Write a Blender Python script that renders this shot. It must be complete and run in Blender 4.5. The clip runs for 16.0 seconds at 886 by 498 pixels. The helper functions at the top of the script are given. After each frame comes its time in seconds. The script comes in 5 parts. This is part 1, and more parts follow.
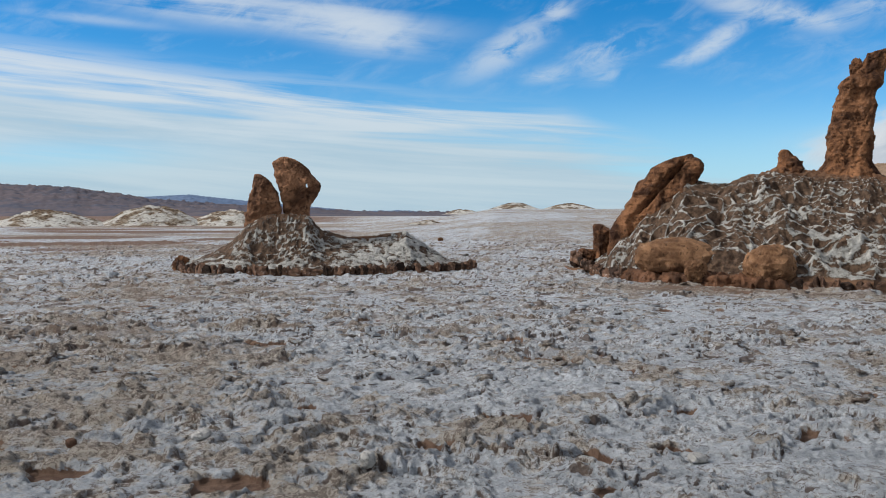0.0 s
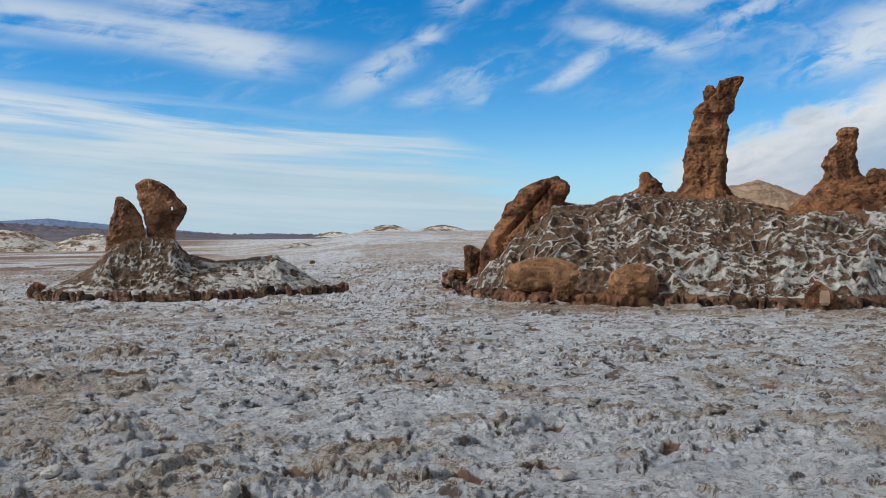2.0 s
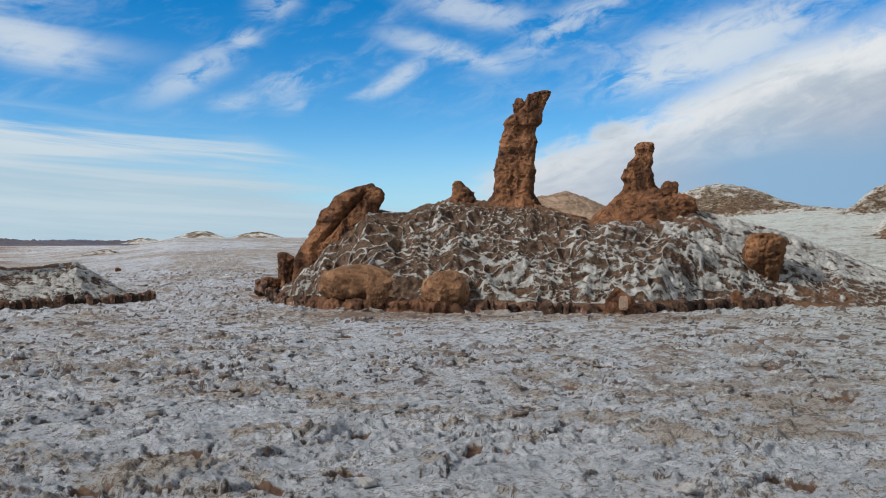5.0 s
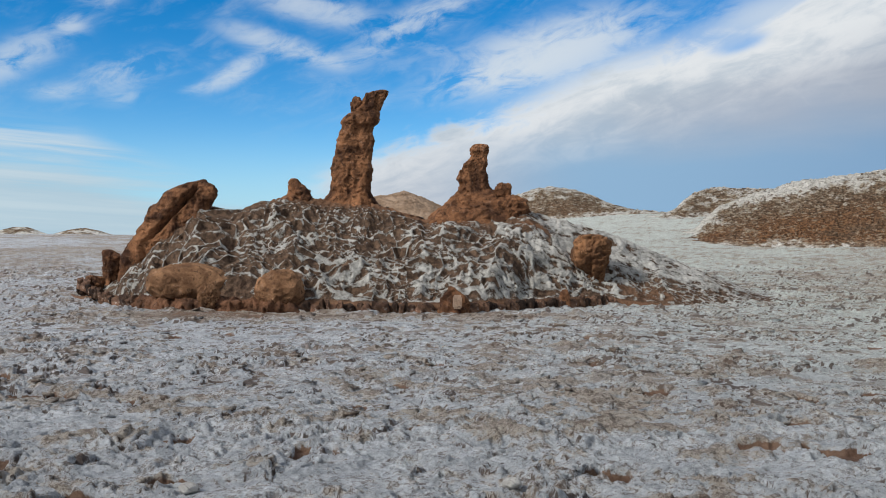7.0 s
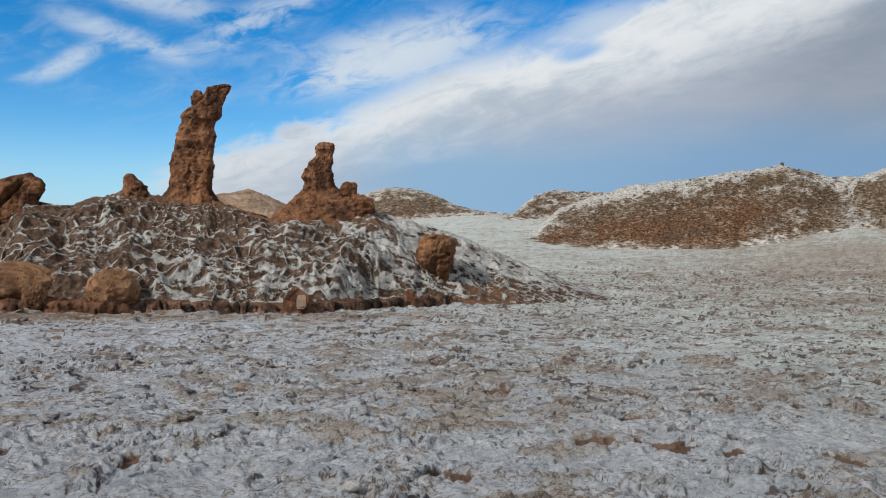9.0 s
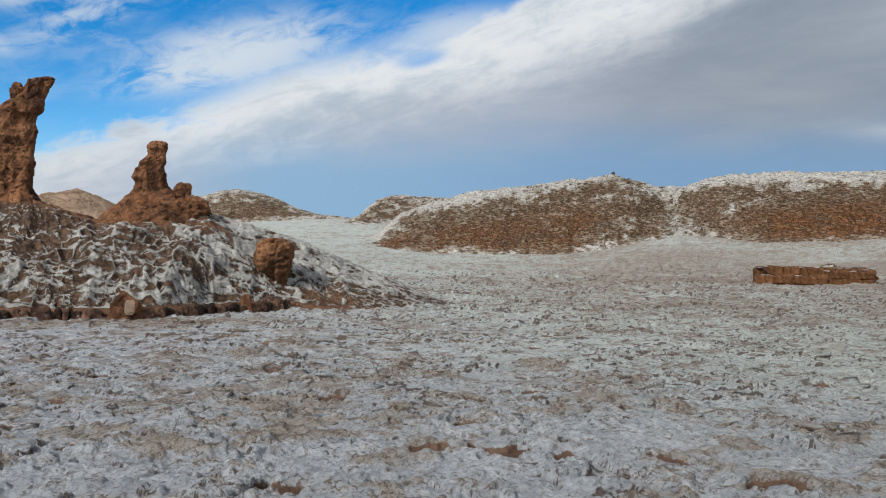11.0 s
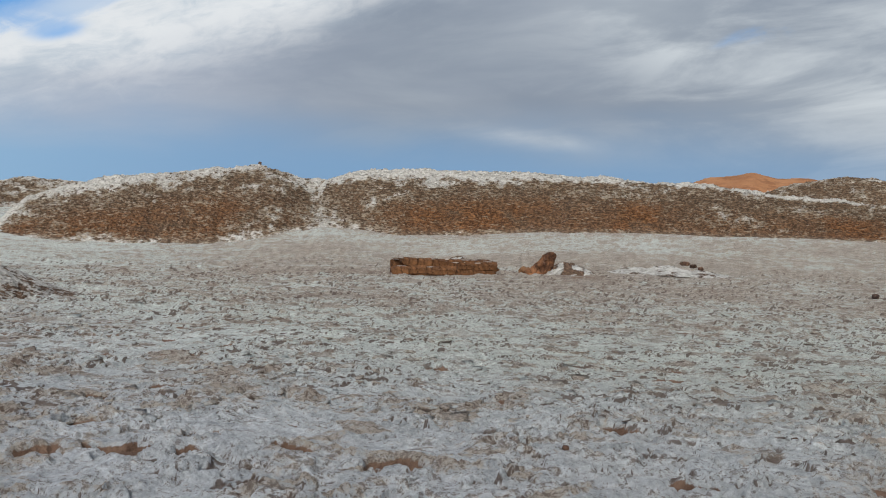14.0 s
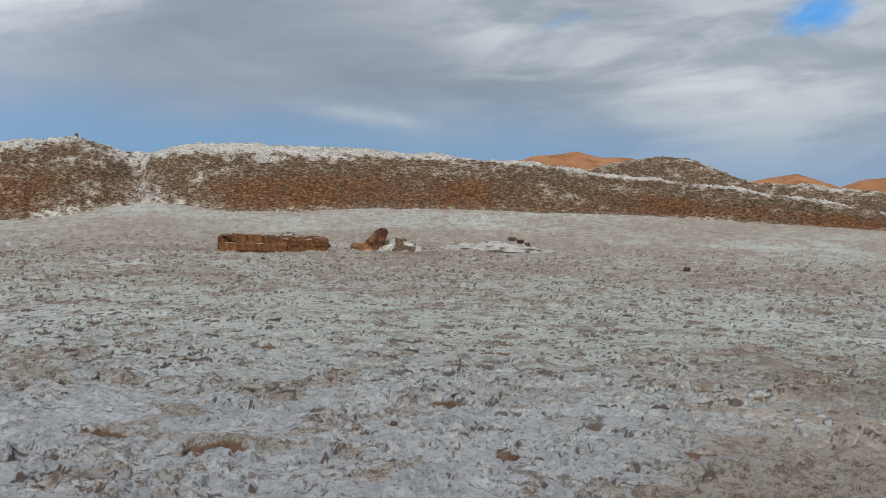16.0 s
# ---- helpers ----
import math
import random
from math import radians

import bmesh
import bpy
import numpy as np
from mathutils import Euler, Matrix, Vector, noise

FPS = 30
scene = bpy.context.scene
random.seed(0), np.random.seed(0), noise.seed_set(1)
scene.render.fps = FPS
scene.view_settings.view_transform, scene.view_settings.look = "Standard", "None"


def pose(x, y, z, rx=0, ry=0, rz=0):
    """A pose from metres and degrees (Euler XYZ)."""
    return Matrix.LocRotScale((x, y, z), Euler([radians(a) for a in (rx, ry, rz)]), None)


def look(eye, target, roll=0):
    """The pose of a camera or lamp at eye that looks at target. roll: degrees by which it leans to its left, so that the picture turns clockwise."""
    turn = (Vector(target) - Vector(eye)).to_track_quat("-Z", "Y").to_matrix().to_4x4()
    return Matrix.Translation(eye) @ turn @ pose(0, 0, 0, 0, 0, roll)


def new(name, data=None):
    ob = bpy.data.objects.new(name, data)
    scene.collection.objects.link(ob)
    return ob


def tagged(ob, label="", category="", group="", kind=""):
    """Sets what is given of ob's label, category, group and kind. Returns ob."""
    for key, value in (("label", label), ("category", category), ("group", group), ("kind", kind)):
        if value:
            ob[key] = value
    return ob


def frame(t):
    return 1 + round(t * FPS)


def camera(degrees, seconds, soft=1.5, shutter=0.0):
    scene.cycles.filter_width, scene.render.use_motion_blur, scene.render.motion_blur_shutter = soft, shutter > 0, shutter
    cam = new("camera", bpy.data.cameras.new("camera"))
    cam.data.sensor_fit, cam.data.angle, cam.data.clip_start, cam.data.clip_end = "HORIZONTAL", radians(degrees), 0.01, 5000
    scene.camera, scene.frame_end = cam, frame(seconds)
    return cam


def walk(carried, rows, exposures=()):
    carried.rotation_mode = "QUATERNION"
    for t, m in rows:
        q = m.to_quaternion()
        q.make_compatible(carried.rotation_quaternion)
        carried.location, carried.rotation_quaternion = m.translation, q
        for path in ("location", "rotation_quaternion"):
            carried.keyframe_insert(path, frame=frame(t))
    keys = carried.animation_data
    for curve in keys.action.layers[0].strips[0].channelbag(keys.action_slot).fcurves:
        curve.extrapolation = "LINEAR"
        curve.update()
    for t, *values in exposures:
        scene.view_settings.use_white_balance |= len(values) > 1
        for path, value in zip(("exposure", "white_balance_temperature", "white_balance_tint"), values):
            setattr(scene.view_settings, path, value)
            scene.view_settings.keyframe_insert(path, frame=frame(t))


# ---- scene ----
cam = camera(50.1, 16.0, soft=1.0)
# seconds, place in metres, yaw, pitch, roll in degrees
ROWS = [
    (0, 0.000, 0.000, 1.600, 0.00, -2.10, -0.00),
    (0.5, 0.015, 0.013, 1.598, -2.01, -1.82, 0.21),
    (1, 0.032, 0.029, 1.597, -4.04, -1.50, 0.34),
    (1.5, 0.044, 0.049, 1.596, -5.94, -1.16, 0.44),
    (2, 0.048, 0.064, 1.594, -7.65, -0.79, 0.46),
    (2.5, 0.058, 0.076, 1.592, -9.18, -0.49, 0.46),
    (3, 0.069, 0.085, 1.593, -10.69, -0.38, 0.43),
    (3.5, 0.089, 0.086, 1.592, -12.29, -0.39, 0.41),
    (4, 0.109, 0.088, 1.588, -14.18, -0.40, 0.35),
    (6.5, 0.207, 0.110, 1.573, -25.92, -0.40, -0.17),
    (7, 0.227, 0.115, 1.572, -28.32, -0.42, -0.30),
    (7.5, 0.252, 0.133, 1.569, -30.71, -0.42, -0.37),
    (8, 0.278, 0.157, 1.566, -33.05, -0.42, -0.45),
    (8.5, 0.289, 0.174, 1.562, -35.38, -0.39, -0.59),
    (11, 0.448, 0.253, 1.562, -47.09, 0.07, -1.08),
    (11.5, 0.462, 0.244, 1.565, -50.31, 0.24, -1.28),
    (12, 0.476, 0.222, 1.572, -54.00, 0.43, -1.52),
    (12.5, 0.487, 0.192, 1.574, -57.82, 0.54, -1.67),
    (13, 0.499, 0.170, 1.571, -61.53, 0.50, -1.78),
    (13.5, 0.520, 0.149, 1.568, -65.00, 0.29, -1.85),
    (14, 0.531, 0.130, 1.567, -68.18, 0.03, -1.89),
    (14.5, 0.537, 0.124, 1.565, -71.16, -0.24, -1.87),
    (15, 0.566, 0.130, 1.561, -73.88, -0.53, -1.84),
    (15.5, 0.618, 0.133, 1.555, -76.24, -0.81, -1.80),
    (16, 0.684, 0.134, 1.549, -78.28, -1.07, -1.77),
]
EXPOSURES = [(0.0, 0.0), (16.0, 0.0)]
walk(cam, [(t, pose(x, y, z, 90 + pitch, roll, yaw)) for t, x, y, z, yaw, pitch, roll in ROWS], EXPOSURES)

# ---------------------------------------------------------------- sky and sun
SUN_AZ, SUN_EL = -94.0, 36.0          # degrees right of north (y), degrees above the horizon
world = bpy.data.worlds.new("sky")
scene.world = world
world.use_nodes = True
wt = world.node_tree
wt.nodes.clear()


class Nodes:
    """Short ways to lay out shader arithmetic in one node tree."""

    def __init__(self, tree):
        self.t = tree

    def put(self, sock, v):
        if hasattr(v, "links"):
            self.t.links.new(v, sock)
        else:
            sock.default_value = v

    def m(self, op, a, b=0.0, c=0.0, clamp=False):
        n = self.t.nodes.new("ShaderNodeMath")
        n.operation, n.use_clamp = op, clamp
        for s, v in zip(n.inputs, (a, b, c)):
            self.put(s, v)
        return n.outputs[0]

    def add(self, *v):
        out = v[0]
        for x in v[1:]:
            out = self.m("ADD", out, x)
        return out

    def mul(self, *v):
        out = v[0]
        for x in v[1:]:
            out = self.m("MULTIPLY", out, x)
        return out

    def step(self, x, lo, hi, to0=0.0, to1=1.0):
        n = self.t.nodes.new("ShaderNodeMapRange")
        n.interpolation_type = "SMOOTHSTEP"
        for s, v in zip(n.inputs, (x, lo, hi, to0, to1)):
            self.put(s, v)
        return n.outputs[0]

    def xyz(self, x, y, z=0.0):
        n = self.t.nodes.new("ShaderNodeCombineXYZ")
        for s, v in zip(n.inputs, (x, y, z)):
            self.put(s, v)
        return n.outputs[0]

    def split(self, v):
        n = self.t.nodes.new("ShaderNodeSeparateXYZ")
        self.put(n.inputs[0], v)
        return n.outputs

    def noise(self, vec, scale=1.0, detail=4.0, rough=0.55, warp=0.0):
        n = self.t.nodes.new("ShaderNodeTexNoise")
        self.put(n.inputs["Vector"], vec)
        for k, v in (("Scale", scale), ("Detail", detail), ("Roughness", rough), ("Distortion", warp)):
            n.inputs[k].default_value = v
        return n.outputs["Fac"]

    def mix(self, fac, a, b, blend="MIX"):
        n = self.t.nodes.new("ShaderNodeMix")
        n.data_type, n.blend_type = "RGBA", blend
        self.put(n.inputs["Factor"], fac)
        for k, v in ((6, a), (7, b)):
            self.put(n.inputs[k], v if hasattr(v, "links") or len(v) == 4 else (*v, 1.0))
        return n.outputs[2]

    def attr(self, name):
        n = self.t.nodes.new("ShaderNodeAttribute")
        n.attribute_name = name
        return n.outputs["Fac"]

    def coord(self, which):
        return self.t.nodes.new("ShaderNodeTexCoord").outputs[which]


def build_sky():
    N = Nodes(wt)
    x, y, z = N.split(N.coord("Generated"))
    az = N.mul(N.m("ARCTAN2", x, y), 57.2958)          # right of north
    el = N.mul(N.m("ARCSINE", z), 57.2958)
    sky = wt.nodes.new("ShaderNodeTexSky")
    sky.sky_type, sky.sun_disc = "NISHITA", False
    sky.sun_elevation, sky.sun_rotation = radians(SUN_EL), radians(SUN_AZ)
    sky.altitude, sky.air_density, sky.dust_density, sky.ozone_density = 2400, 1.0, 0.4, 2.0
    hue = wt.nodes.new("ShaderNodeHueSaturation")
    hue.inputs["Saturation"].default_value, hue.inputs["Value"].default_value = SKY_SAT, SKY_GAIN
    wt.links.new(sky.outputs[0], hue.inputs["Color"])
    blue = hue.outputs[0]

    def blob(a0, e0, wa, we, tilt, amount):
        """A soft oval of cloud, its long side tilted from level."""
        c, s = math.cos(radians(tilt)), math.sin(radians(tilt))
        da, de = N.m("SUBTRACT", az, a0), N.m("SUBTRACT", el, e0)
        u = N.add(N.mul(da, c / wa), N.mul(de, s / wa))
        v = N.add(N.mul(da, -s / we), N.mul(de, c / we))
        return N.mul(N.m("EXPONENT", N.mul(N.add(N.mul(u, u), N.mul(v, v)), -1.0)), amount)

    blue = N.mix(N.step(el, 7.0, 0.0, 0.0, 0.75), blue, (0.27, 0.55, 0.78))
    # level fibres, finer lines, climbing streaks, fine hair and broad softness
    fibre = N.noise(N.xyz(N.mul(az, 0.05), N.add(N.mul(el, 0.42), N.mul(az, 0.028))), 1.0, 6.0, 0.55, 0.5)
    lines = N.noise(N.xyz(N.mul(az, 0.035), N.add(N.mul(el, 0.80), N.mul(az, 0.055)), 3.0), 1.0, 6.0, 0.6, 0.5)
    climb = N.noise(N.xyz(N.add(N.mul(az, 0.10), N.mul(el, 0.04)), N.add(N.mul(el, 0.40), N.mul(az, -0.14)), 9.0), 1.0, 7.0, 0.58, 0.5)
    hair = N.noise(N.xyz(N.add(N.mul(az, 0.40), N.mul(el, 0.1)), N.add(N.mul(el, 0.85), N.mul(az, -0.22)), 7.0), 1.0, 8.0, 0.62, 0.7)
    puff = N.noise(N.xyz(N.mul(az, 0.13), N.add(N.mul(el, 0.30), N.mul(az, -0.04)), 9.0), 1.0, 7.0, 0.58, 0.4)
    soft = N.noise(N.xyz(N.mul(az, 0.045), N.mul(el, 0.12), 2.0), 1.0, 3.0, 0.5, 0.2)
    tex = N.noise(N.xyz(N.mul(az, 0.09), N.add(N.mul(el, 0.34), N.mul(az, -0.03)), 5.0), 1.0, 7.0, 0.58, 0.4)

    def off(n, k):
        return N.mul(N.m("SUBTRACT", n, 0.5), k)

    # the low veil in the west: level bands above, closed white below, its top sinking to the north-east
    top = N.m("MINIMUM", N.add(7.0, N.mul(az, -0.105)), N.add(9.4, N.mul(az, -0.44)))
    depth = N.m("SUBTRACT", top, N.add(el, off(fibre, 3.0), off(lines, 2.6)))
    banded = N.step(N.add(N.mul(lines, 0.6), N.mul(fibre, 0.4), N.step(depth, 1.0, 5.0, 0.0, 0.16)), 0.42, 0.60)
    clear = N.m("SUBTRACT", 1.0, N.m("MINIMUM", 1.0, N.mul(blob(-22, 3.2, 6.5, 0.85, 2, 1.2), N.step(lines, 0.3, 0.6, 1.0, 0.5))))
    veil = N.mul(clear, N.step(depth, -0.9, 0.9), N.m("MAXIMUM", banded, N.step(N.add(depth, off(lines, 5.0)), 1.5, 5.5, 0.0, 0.82)))
    # separate wisps: the level one in the west, then short climbing ones
    level = N.m("SUBTRACT", 1.0, N.m("EXPONENT", N.mul(N.add(*[blob(*b) for b in LEVEL]), N.step(N.add(N.mul(fibre, 0.45), N.mul(lines, 0.3), N.mul(hair, 0.25)), 0.36, 0.60), -2.8)))
    wisps = N.m("SUBTRACT", 1.0, N.m("EXPONENT", N.mul(N.add(*[blob(*b) for b in WISPS]), N.step(N.add(N.mul(climb, 0.3), N.mul(hair, 0.45), N.mul(puff, 0.25)), 0.40, 0.60), -2.6)))
    puffs = N.m("SUBTRACT", 1.0, N.m("EXPONENT", N.mul(N.add(*[blob(*b) for b in PUFFS]), N.step(N.add(N.mul(climb, 0.4), N.mul(puff, 0.25), N.mul(hair, 0.35)), 0.39, 0.58), -2.8)))
    thin = N.mul(N.step(N.add(N.mul(hair, 0.4), N.mul(climb, 0.6)), 0.46, 0.70), N.step(el, 4.0, 10.0), 0.22)
    white = N.m("MAXIMUM", N.m("MAXIMUM", N.mul(veil, 0.90), N.mul(level, 0.80)), N.m("MAXIMUM", N.m("MAXIMUM", N.mul(wisps, 0.70), thin), N.mul(puffs, 0.90)))
    cloud_white = N.mix(N.step(el, 1.0, 9.0), (0.535, 0.65, 0.72), (0.69, 0.75, 0.795))
    cloud_white = N.mix(N.mul(N.step(N.add(N.mul(lines, 0.6), N.mul(fibre, 0.4)), 0.62, 0.38), N.step(el, 9.0, 5.0), 0.8), cloud_white, (0.385, 0.54, 0.655))
    col = N.mix(white, blue, cloud_white)
    # the large cloud over the hills, with a bright, climbing upper edge
    d = N.m("SUBTRACT", N.add(el, off(climb, 5.0), off(hair, 3.0), off(puff, 1.6)), N.add(3.6, N.mul(N.m("SUBTRACT", az, 20.5), 0.365)))
    body = N.mul(N.step(d, 0.9, -0.8), N.step(N.add(az, off(fibre, 8.0)), 17.0, 24.0))
    # underside: grey-lilac, bluish low down, brighter again to the east
    under = N.m("SUBTRACT", N.add(el, off(climb, 2.0), off(tex, 1.6)), N.add(4.6, N.mul(N.m("SUBTRACT", az, 27.0), 0.232), N.step(az, 48.0, 84.0, 0.0, 4.0)))
    shade = N.mul(N.step(N.add(under, off(hair, 1.6)), 2.3, -2.5), N.step(az, 22.0, 36.0, 0.45, 1.0))
    bright = N.m("MINIMUM", N.add(*[blob(*b) for b in BRIGHT]), 1.0)
    shade = N.mul(shade, N.m("SUBTRACT", 1.0, N.mul(bright, N.step(N.add(N.mul(soft, 0.5), N.mul(tex, 0.5)), 0.34, 0.60, 0.45, 1.0))))
    lilac = N.mix(N.step(soft, 0.35, 0.65), (0.232, 0.278, 0.35), (0.298, 0.345, 0.415))
    lilac = N.mix(N.step(tex, 0.40, 0.70, 0.0, 0.5), lilac, (0.37, 0.418, 0.475))
    lilac = N.mix(N.step(az, 66.0, 48.0, 0.0, 0.85), lilac, N.mix(tex, (0.36, 0.41, 0.51), (0.47, 0.515, 0.60)))
    low = N.mul(N.step(N.add(el, off(soft, 4.0), off(tex, 2.0)), 9.2, 4.4), N.step(az, 24.0, 38.0))
    lilac = N.mix(N.mul(low, N.step(az, 110.0, 64.0, 0.60, 0.9)), lilac, N.mix(N.step(az, 60.0, 36.0), (0.20, 0.36, 0.57), (0.26, 0.45, 0.66)))
    glare = N.mix(N.step(az, 58.0, 82.0), N.mix(N.step(N.add(N.mul(climb, 0.5), N.mul(hair, 0.3), N.mul(puff, 0.2)), 0.36, 0.56), (0.50, 0.585, 0.665), (0.76, 0.79, 0.815)), N.mix(N.step(tex, 0.38, 0.64), (0.395, 0.445, 0.50), (0.60, 0.65, 0.69)))
    big = N.mix(shade, glare, lilac)
    gaps = N.step(N.add(N.add(*[blob(*b) for b in GAPS]), off(climb, 1.2), off(hair, 0.8)), 0.25, 1.15)
    col = N.mix(N.mul(body, N.m("SUBTRACT", 1.0, N.mul(gaps, 0.85))), col, big)
    over = N.mul(N.step(N.add(N.mul(puff, 0.5), N.mul(N.noise(N.coord("Generated"), 2.2, 5, 0.55), 0.5)), 0.36, 0.56), N.step(el, 17.0, 27.0))
    col = N.mix(N.mul(over, 0.9), col, (0.60, 0.60, 0.60))
    bg = wt.nodes.new("ShaderNodeBackground")
    wt.links.new(col, bg.inputs["Color"])
    bg.inputs["Strength"].default_value = 1.0
    out = wt.nodes.new("ShaderNodeOutputWorld")
    wt.links.new(bg.outputs[0], out.inputs["Surface"])


SKY_SAT, SKY_GAIN = 1.5, 0.135
# right of north, height, half width, half height, tilt, amount
LEVEL = [(-13, 12.0, 9, 0.9, -5, 0.8), (-5.0, 11.0, 3.0, 1.0, -10, 1.1), (-24.5, 12.3, 2.0, 0.4, 0, 0.7), (-21, 10.9, 4.0, 0.25, -3, 0.3), (-7, 13.4, 4, 0.6, -4, 0.7)]
WISPS = [(4.0, 9.9, 2.7, 0.8, 30, 0.8), (6.8, 12.0, 0.8, 0.5, 20, 0.9), (9.9, 9.6, 2.3, 0.75, 16, 0.75), (6.2, 8.3, 1.2, 0.4, 10, 0.55), (9.7, 8.1, 1.1, 0.4, 5, 0.35),
         (16.0, 9.9, 1.5, 0.45, 32, 1.3), (14.0, 8.9, 1.4, 0.3, 20, 0.4), (18.2, 11.6, 2.6, 0.55, -14, 1.0), (21.2, 10.8, 1.2, 0.4, -12, 0.6),
         (8.6, 14.2, 1.2, 0.9, 30, 0.9), (20.5, 13.7, 3.0, 0.7, -10, 1.1), (26.5, 12.9, 3.8, 0.8, 27, 1.2), (28.3, 11.2, 1.2, 0.5, -15, 0.4), (24, 4.6, 3, 0.5, 8, 0.5)]
PUFFS = [(34.8, 11.4, 5.4, 1.4, 14, 1.1), (31.5, 9.9, 3.0, 0.6, 14, 0.8), (38.8, 9.7, 4.5, 1.1, 12, 0.9), (35.5, 8.0, 3.0, 0.5, 8, 0.5), (47.5, 13.0, 3.5, 1.0, 12, 0.6)]
BRIGHT = [(92, 10.0, 12, 4.0, -8, 1.0), (104, 14, 10, 5, 0, 0.8), (81, 13.5, 7, 2.4, -12, 0.75), (73.5, 6.8, 3.0, 0.5, -4, 0.7)]
GAPS = [(99.5, 12.6, 2.6, 1.4, 12, 1.1), (86, 12.8, 3.0, 0.7, 8, 0.5), (44.5, 13.6, 4.5, 1.3, 6, 1.3), (45.6, 11.4, 1.8, 0.6, 14, 1.1)]
build_sky()

sun = new("sun", bpy.data.lights.new("sun", "SUN"))
sun.data.energy, sun.data.angle, sun.data.color = 3.5, radians(8), (1.0, 0.955, 0.89)
sa, se = radians(SUN_AZ), radians(SUN_EL)
sun.matrix_world = look((math.sin(sa) * math.cos(se) * 50, math.cos(sa) * math.cos(se) * 50, math.sin(se) * 50), (0, 0, 0))

# ---------------------------------------------------------------- noise on arrays


def hashed(*ints, seed=0):
    """A number in 0..1 for each lattice point."""
    h = np.full(np.shape(ints[0]), (seed * 0x9E3779B1 + 0x7F4A7C15) & 0xFFFFFFFF, np.uint32)
    for i, k in zip(ints, (0x85EBCA6B, 0xC2B2AE35, 0x27D4EB2F)):
        h = (h ^ (i.astype(np.int64).astype(np.uint32) * np.uint32(k))) * np.uint32(0x9E3779B1)
        h ^= h >> np.uint32(15)
    h *= np.uint32(0x2C1B3C6D)
    h ^= h >> np.uint32(12)
    return h.astype(np.float64) / 4294967295.0


def vnoise(p, seed=0):
    """Smooth noise 0..1 at points p, a tuple of two or three arrays."""
    base = [np.floor(a) for a in p]
    fr = [a - b for a, b in zip(p, base)]
    fr = [f * f * f * (f * (f * 6 - 15) + 10) for f in fr]
    out = 0.0
    for corner in np.ndindex(*(2,) * len(p)):
        w = 1.0
        for f, c in zip(fr, corner):
            w = w * (f if c else 1 - f)
        out = out + w * hashed(*[b + c for b, c in zip(base, corner)], seed=seed)
    return out


def fbm(p, octaves=4, seed=0, gain=0.5, ridged=False):
    total, amp, norm = 0.0, 1.0, 0.0
    for o in range(octaves):
        n = vnoise(tuple(a * (2.03 ** o) + 17.3 * o for a in p), seed + o)
        total = total + amp * (1 - np.abs(2 * n - 1) if ridged else n)
        norm += amp
        amp *= gain
    return total / norm


def cells(x, y, seed=0, jitter=0.9):
    """Distances to the nearest and second nearest scattered seed, the way from the nearest, and its two random numbers."""
    bx, by = np.floor(x), np.floor(y)
    f1, f2 = np.full(np.shape(x), 9.0), np.full(np.shape(x), 9.0)
    dx1, dy1, r1, r2 = (np.zeros(np.shape(x)) for _ in range(4))
    for i in (-1, 0, 1):
        for j in (-1, 0, 1):
            cx, cy = bx + i, by + j
            a, b = hashed(cx, cy, seed=seed), hashed(cx, cy, seed=seed + 71)
            dx, dy = x - cx - 0.5 - jitter * (a - 0.5), y - cy - 0.5 - jitter * (b - 0.5)
            d = np.hypot(dx, dy)
            near = d < f1
            f2 = np.where(near, f1, np.minimum(f2, d))
            dx1, dy1 = np.where(near, dx, dx1), np.where(near, dy, dy1)
            r1, r2 = np.where(near, a, r1), np.where(near, b, r2)
            f1 = np.where(near, d, f1)
    return f1, f2, dx1, dy1, r1, r2


def ramp(x, lo, hi):
    t = np.clip((x - lo) / (hi - lo), 0, 1)
    return t * t * (3 - 2 * t)


# ---------------------------------------------------------------- meshes


def grid_mesh(name, verts, rows, cols, attrs=None, closed=False):
    """A mesh of quads over rows x cols vertices; closed joins the last column to the first."""
    me = bpy.data.meshes.new(name)
    idx = np.arange(rows * cols).reshape(rows, cols)
    nxt = np.roll(idx, -1, 1) if closed else idx[:, 1:]
    cur = idx if closed else idx[:, :-1]
    quads = np.stack([cur[:-1], nxt[:-1], nxt[1:], cur[1:]], -1).reshape(-1, 4)
    return fill_mesh(me, verts, quads, attrs)


def fill_mesh(me, verts, quads, attrs=None, smooth=True):
    verts, quads = np.asarray(verts, np.float32).reshape(-1, 3), np.asarray(quads, np.int32)
    k = quads.shape[1]
    me.vertices.add(len(verts))
    me.vertices.foreach_set("co", verts.ravel())
    me.loops.add(quads.size)
    me.loops.foreach_set("vertex_index", quads.ravel())
    me.polygons.add(len(quads))
    me.polygons.foreach_set("loop_start", np.arange(0, quads.size, k, dtype=np.int32))
    if smooth:
        me.polygons.foreach_set("use_smooth", np.ones(len(quads), bool))
    for key, value in (attrs or {}).items():
        me.attributes.new(key, "FLOAT", "POINT").data.foreach_set("value", np.asarray(value, np.float32).ravel())
    me.update(calc_edges=True)
    me.validate()
    return me


def part(name, me, material, parent=None, label=""):
    ob = new(name, me)
    if not me.materials:
        me.materials.append(material)
    ob.parent = parent
    return tagged(ob, label)


def thing(name, place, label, category, group="", kind=""):
    ob = new(name)
    ob.location = place
    ob.empty_display_size = 0.2
    return tagged(ob, label, category, group, kind)


# ---------------------------------------------------------------- materials


